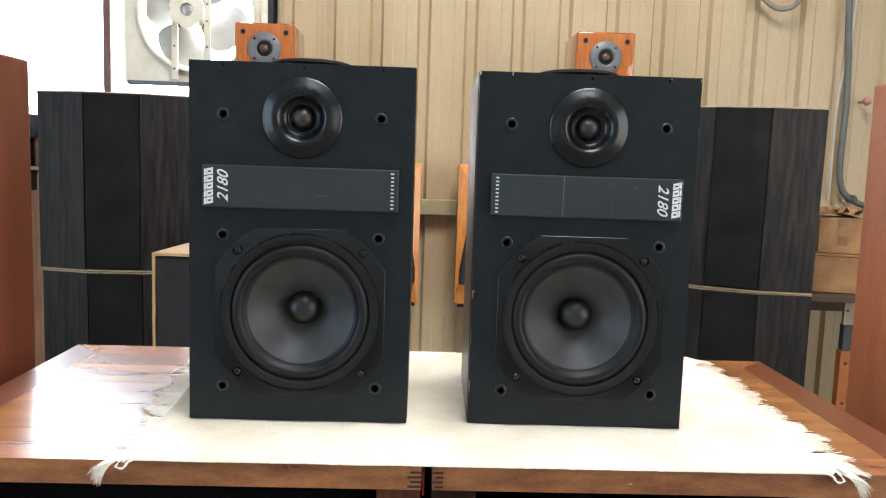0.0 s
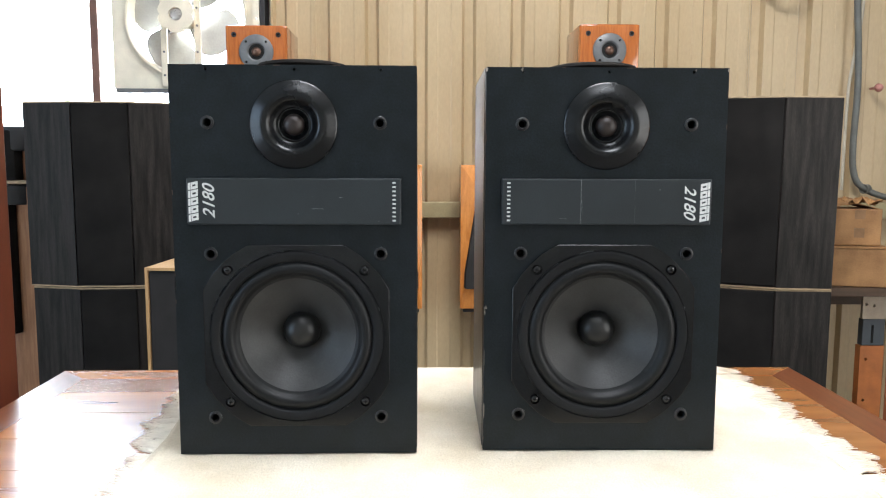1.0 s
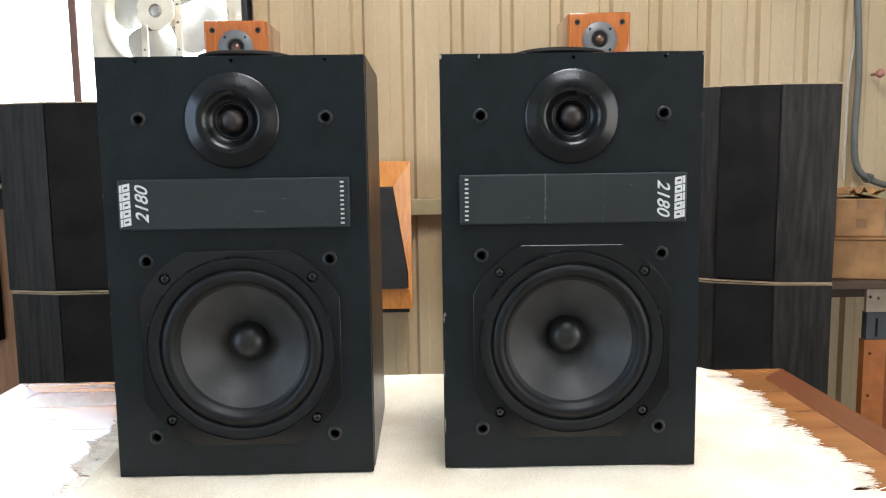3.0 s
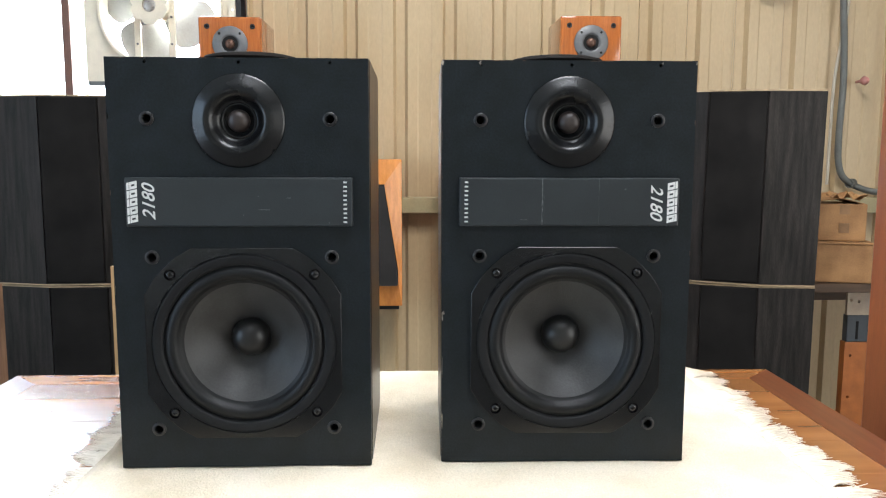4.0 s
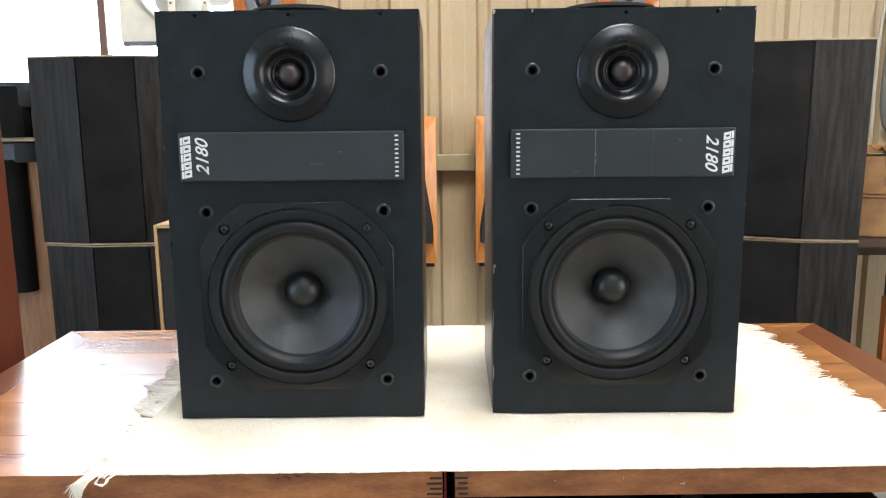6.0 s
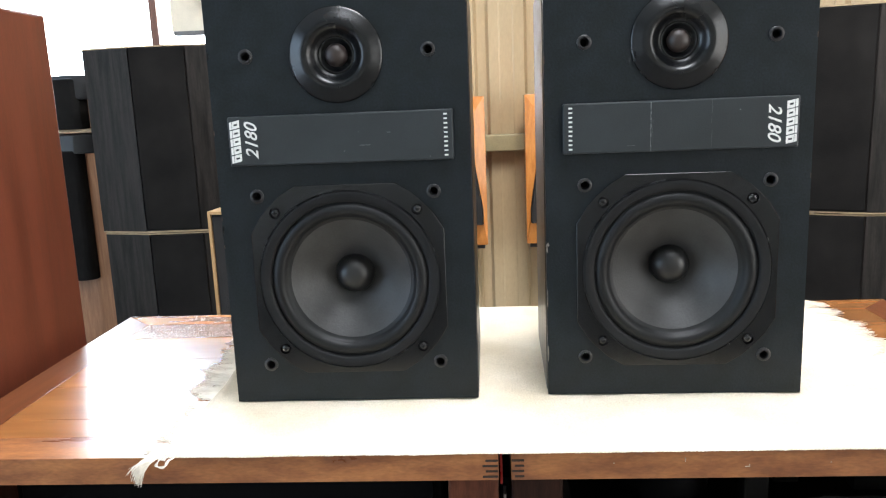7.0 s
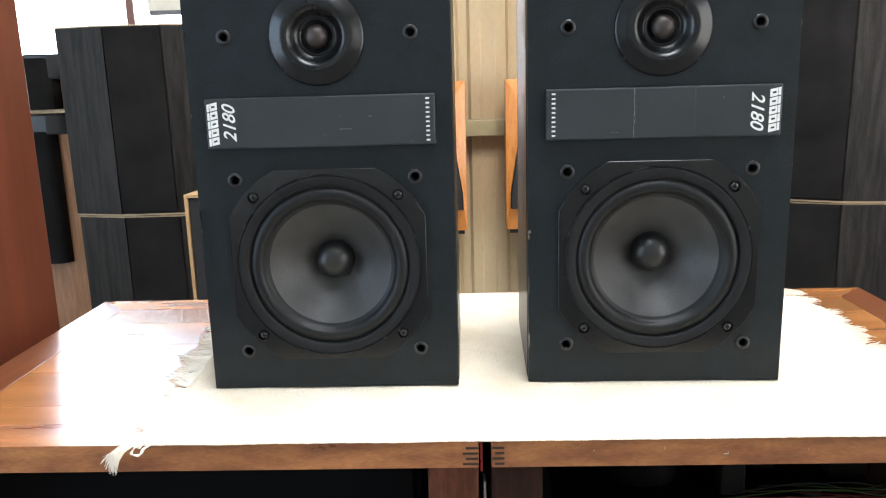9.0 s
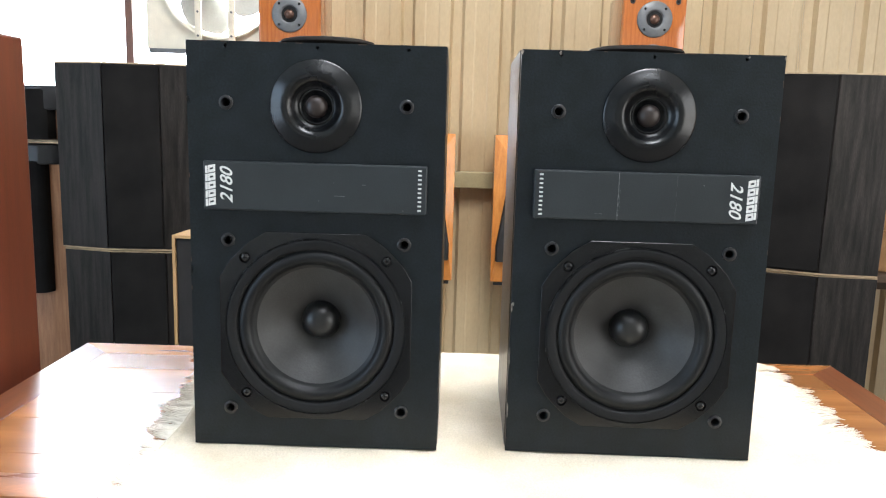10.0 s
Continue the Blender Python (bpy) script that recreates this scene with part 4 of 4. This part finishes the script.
def main_speaker(m, label, turned, marks, chips):
    ob = thing("loudspeaker", label, "loudspeaker", m, "pair of black loudspeakers")
    sockets = [(u, v) for v in (0.382, 0.235, 0.0445) for u in (0.042, 0.2335)]
    small = [(u, 0.4405) for u in (0.042, 0.139, 0.2345)]
    holes = [circle(WU, WV, 0.0955, 72), circle(TU, TV, 0.0455, 48)] + [circle(u, v, 0.0042, 16) for u, v in sockets] + [circle(u, v, 0.0019, 8) for u, v in small]
    part("baffle", plate([(0.0006, 0.0006), (W - 0.0006, 0.0006), (W - 0.0006, H - 0.0006), (0.0006, H - 0.0006)], holes, 0.0, 0.016), VINYL, ob, "black textured front board")
    inside = [(0.015, 0.015), (W - 0.015, 0.015), (W - 0.015, H - 0.015), (0.015, H - 0.015)]
    part("edge_band", plate([(0.0012, 0.0012), (W - 0.0012, 0.0012), (W - 0.0012, H - 0.0012), (0.0012, H - 0.0012)], [inside], 0.0162, 0.0014), SEAM, ob, "thin brown raw board seam")
    part("cabinet", plate([(0, 0), (W, 0), (W, H), (0, H)], [inside], 0.0178, D - 0.0328), SIDE, ob, "dark wood vinyl cabinet")
    part("back_panel", one_box(0, D - 0.0149, 0, W, D, H, bevel=0.0015), SIDE, ob)
    for u, v in sockets:
        so = part("grille_socket", lathe([(0.0076, 0.0002), (0.0076, 0.0012), (0.0066, 0.0020), (0.0050, 0.0020), (0.0042, 0.0008), (0.0041, -0.014)], 24, u, v), BLACK_PLASTIC, ob)
        part("socket_hole", lathe([(0.0041, -0.0135), (0, -0.0135)], 16, u, v), HOLE, so)
    for u, v in small:
        part("screw_hole", lathe([(0.0019, -0.0008), (0.0017, -0.008), (0, -0.008)], 10, u, v), HOLE, ob)
    # woofer
    a, c = 0.1052, 0.051
    corner = []
    for sx, sz in ((1, 1), (-1, 1), (-1, -1), (1, -1)):
        pts = [(WU + sx * a, WV + sz * (a - c)), (WU + sx * (a - 0.0105), WV + sz * (a - 0.0335)), (WU + sx * (a - 0.0215), WV + sz * (a - 0.0215)), (WU + sx * (a - 0.0335), WV + sz * (a - 0.0105)), (WU + sx * (a - c), WV + sz * a)]
        corner += pts if sx * sz > 0 else pts[::-1]
    screws = [(WU + sx * 0.0772, WV + sz * 0.0765) for sx in (-1, 1) for sz in (-1, 1)]
    basket = part("woofer", chamfered(corner, WU, WV, 0.0950, 0.0042, 0.0005, screws), BASKET, ob, "large woofer in a chamfered black frame", 12)
    part("rim", lathe([(0.0982, 0.0038), (0.0980, 0.0060), (0.0972, 0.0067), (0.0955, 0.0068), (0.0895, 0.0062), (0.0880, 0.0056), (0.0870, 0.0042), (0.0866, 0.0020)], 96, WU, WV), GASKET, basket, "grey black foam gasket ring")
    part("trim_ring", lathe([(0.0996, 0.0040), (0.0995, 0.0062), (0.0990, 0.0070), (0.0984, 0.0068), (0.0982, 0.0058)], 96, WU, WV), HORN, basket, "gloss black trim ring")
    part("surround", lathe([(0.0868, 0.0021), (0.0856, 0.0021), (0.0845, 0.0032), (0.0824, 0.0050), (0.0795, 0.0061), (0.0768, 0.0062), (0.0740, 0.0048), (0.0718, 0.0022), (0.0704, -0.0004), (0.0690, -0.0014), (0.0664, -0.0028)], 96, WU, WV), RUBBER, basket, "rolled black rubber surround")
    part("cone", lathe([(0.0668, -0.0026), (0.0625, -0.0058), (0.0550, -0.0118), (0.0450, -0.0198), (0.0350, -0.0272), (0.0270, -0.0324), (0.0195, -0.0362)], 96, WU, WV), CONE, basket, "matt charcoal cone")
    part("dust_cap", lathe([(0.0218, -0.0352), (0.0216, -0.0320), (0.0200, -0.0255), (0.0165, -0.0200), (0.0115, -0.0162), (0.0060, -0.0142), (0, -0.0136)], 64, WU, WV), CAP, basket)
    for cx, cz in screws:
        well = part("screw_well", lathe([(0.0065, 0.0044), (0.0061, 0.0045), (0.0059, 0.0004), (0.0, 0.0004)], 24, cx, cz), BASKET, basket)
        part("screw", lathe([(0.0048, 0.0005), (0.0048, 0.0022), (0.0044, 0.0034), (0.0032, 0.0043), (0.0016, 0.0046), (0.0013, 0.0038), (0, 0.0036)], 20, cx, cz), SCREW, well, "dark metal cross head screw")
        for w, h in ((0.0026, 0.0005), (0.0005, 0.0026)):
            part("screw_slot", one_box(cx - w, -0.0047, cz - h, cx + w, -0.0036, cz + h), HOLE, well)
    # tweeter
    horn = part("tweeter", lathe([(0.0492, 0.0002), (0.0492, 0.0012), (0.0484, 0.0022), (0.0466, 0.0030), (0.0430, 0.0048), (0.0390, 0.0070), (0.0355, 0.0086), (0.0325, 0.0094), (0.0298, 0.0089), (0.0274, 0.0072), (0.0252, 0.0044), (0.0230, 0.0016), (0.0208, -0.0006), (0.0192, -0.0013), (0.0180, -0.0004), (0.0170, -0.0006), (0.0156, -0.0026), (0.0110, -0.0034)], 96, TU, TV), HORN, ob, "gloss black tweeter waveguide")
    part("dome", lathe([(0.0120, -0.0032), (0.0116, -0.0004), (0.0100, 0.0028), (0.0072, 0.0052), (0.0038, 0.0064), (0, 0.0068)], 48, TU, TV), DOME, horn, "dark brown dome")
    for x, z, w, h in chips:
        bm = bmesh.new()
        bmesh.ops.create_circle(bm, cap_ends=True, segments=9, radius=1.0)
        r = random.Random(int(z * 9000))
        for v in bm.verts:
            k = r.uniform(0.55, 1.15)
            v.co = Vector((x + v.co.x * w * k, -0.0003, z + v.co.y * h * k))
        bmesh.ops.solidify(bm, geom=list(bm.faces), thickness=0.0002)
        part("edge_chip", bm, CHIP, ob, "pale chipped edge")
    r = random.Random(31 if turned else 12)
    for k in range(12):
        side = (0.0011, W - 0.0011)[k % 2]
        z, h = r.uniform(0.01, H - 0.01), r.uniform(0.0008, 0.004)
        part("edge_wear", one_box(side - r.uniform(0.0002, 0.0005), -0.0002, z - h, side + r.uniform(0.0002, 0.0005), 0.0002, z + h), WEAR, ob)
    for k in range(8):
        x, w = r.uniform(0.01, W - 0.01), r.uniform(0.001, 0.006)
        part("edge_wear", one_box(x - w, -0.0002, H - 0.0016, x + w, 0.0002, H - 0.0008), WEAR, ob)
    name_plate(ob, turned, marks)
    return ob


main_speaker(pose(-0.300, 0.0, 0.705), "black two-way loudspeaker without its grille on the rug", False,
             [(0.026, -0.008, 0.012, 0.0004), (0.052, 0.0045, 0.004, 0.0004), (0.02, 0.006, 0.001, 0.0006), (0.004, -0.0135, 0.0006, 0.001), (0.094, -0.022, 0.001, 0.001)],
             [(0.0425, 0.4420, 0.0013, 0.0022), (0.0018, 0.385, 0.0006, 0.004), (0.0016, 0.20, 0.0006, 0.006)])
main_speaker(pose(0.052, 0.006, 0.705, 0, 0, -1.2), "black two-way loudspeaker with scratched plate and chipped edge", True,
             [(0.0295, 0.0, 0.0010, 0.050), (0.0275, 0.008, 0.0004, 0.03), (-0.032, 0.0, 0.0006, 0.051), (0.0495, 0.019, 0.008, 0.0005), (-0.06, -0.014, 0.0012, 0.0008)],
             [(0.0012, 0.168, 0.0012, 0.006), (0.0024, 0.172, 0.0018, 0.0022), (0.041, 0.4425, 0.0016, 0.0022), (0.0012, 0.443, 0.002, 0.003), (0.2735, 0.443, 0.001, 0.002), (0.0012, 0.05, 0.0006, 0.01), (0.0012, 0.11, 0.0005, 0.012), (0.2365, 0.4425, 0.0014, 0.001)])

for x, y in ((-0.1625, 0.078), (0.1885, 0.082)):
    disc = thing("round_cap", "flat dark brown disc lying on the loudspeaker", "disc", pose(x, y, 1.1512))
    bm = lathe([(0, 0.0), (0.048, 0.0), (0.053, 0.002), (0.054, 0.005), (0.052, 0.008), (0.044, 0.010), (0, 0.0105)], 48)
    bmesh.ops.rotate(bm, verts=bm.verts, cent=(0, 0, 0), matrix=Matrix.Rotation(radians(-90), 3, "X"))
    part("disc", bm, BROWN_DISC, disc)
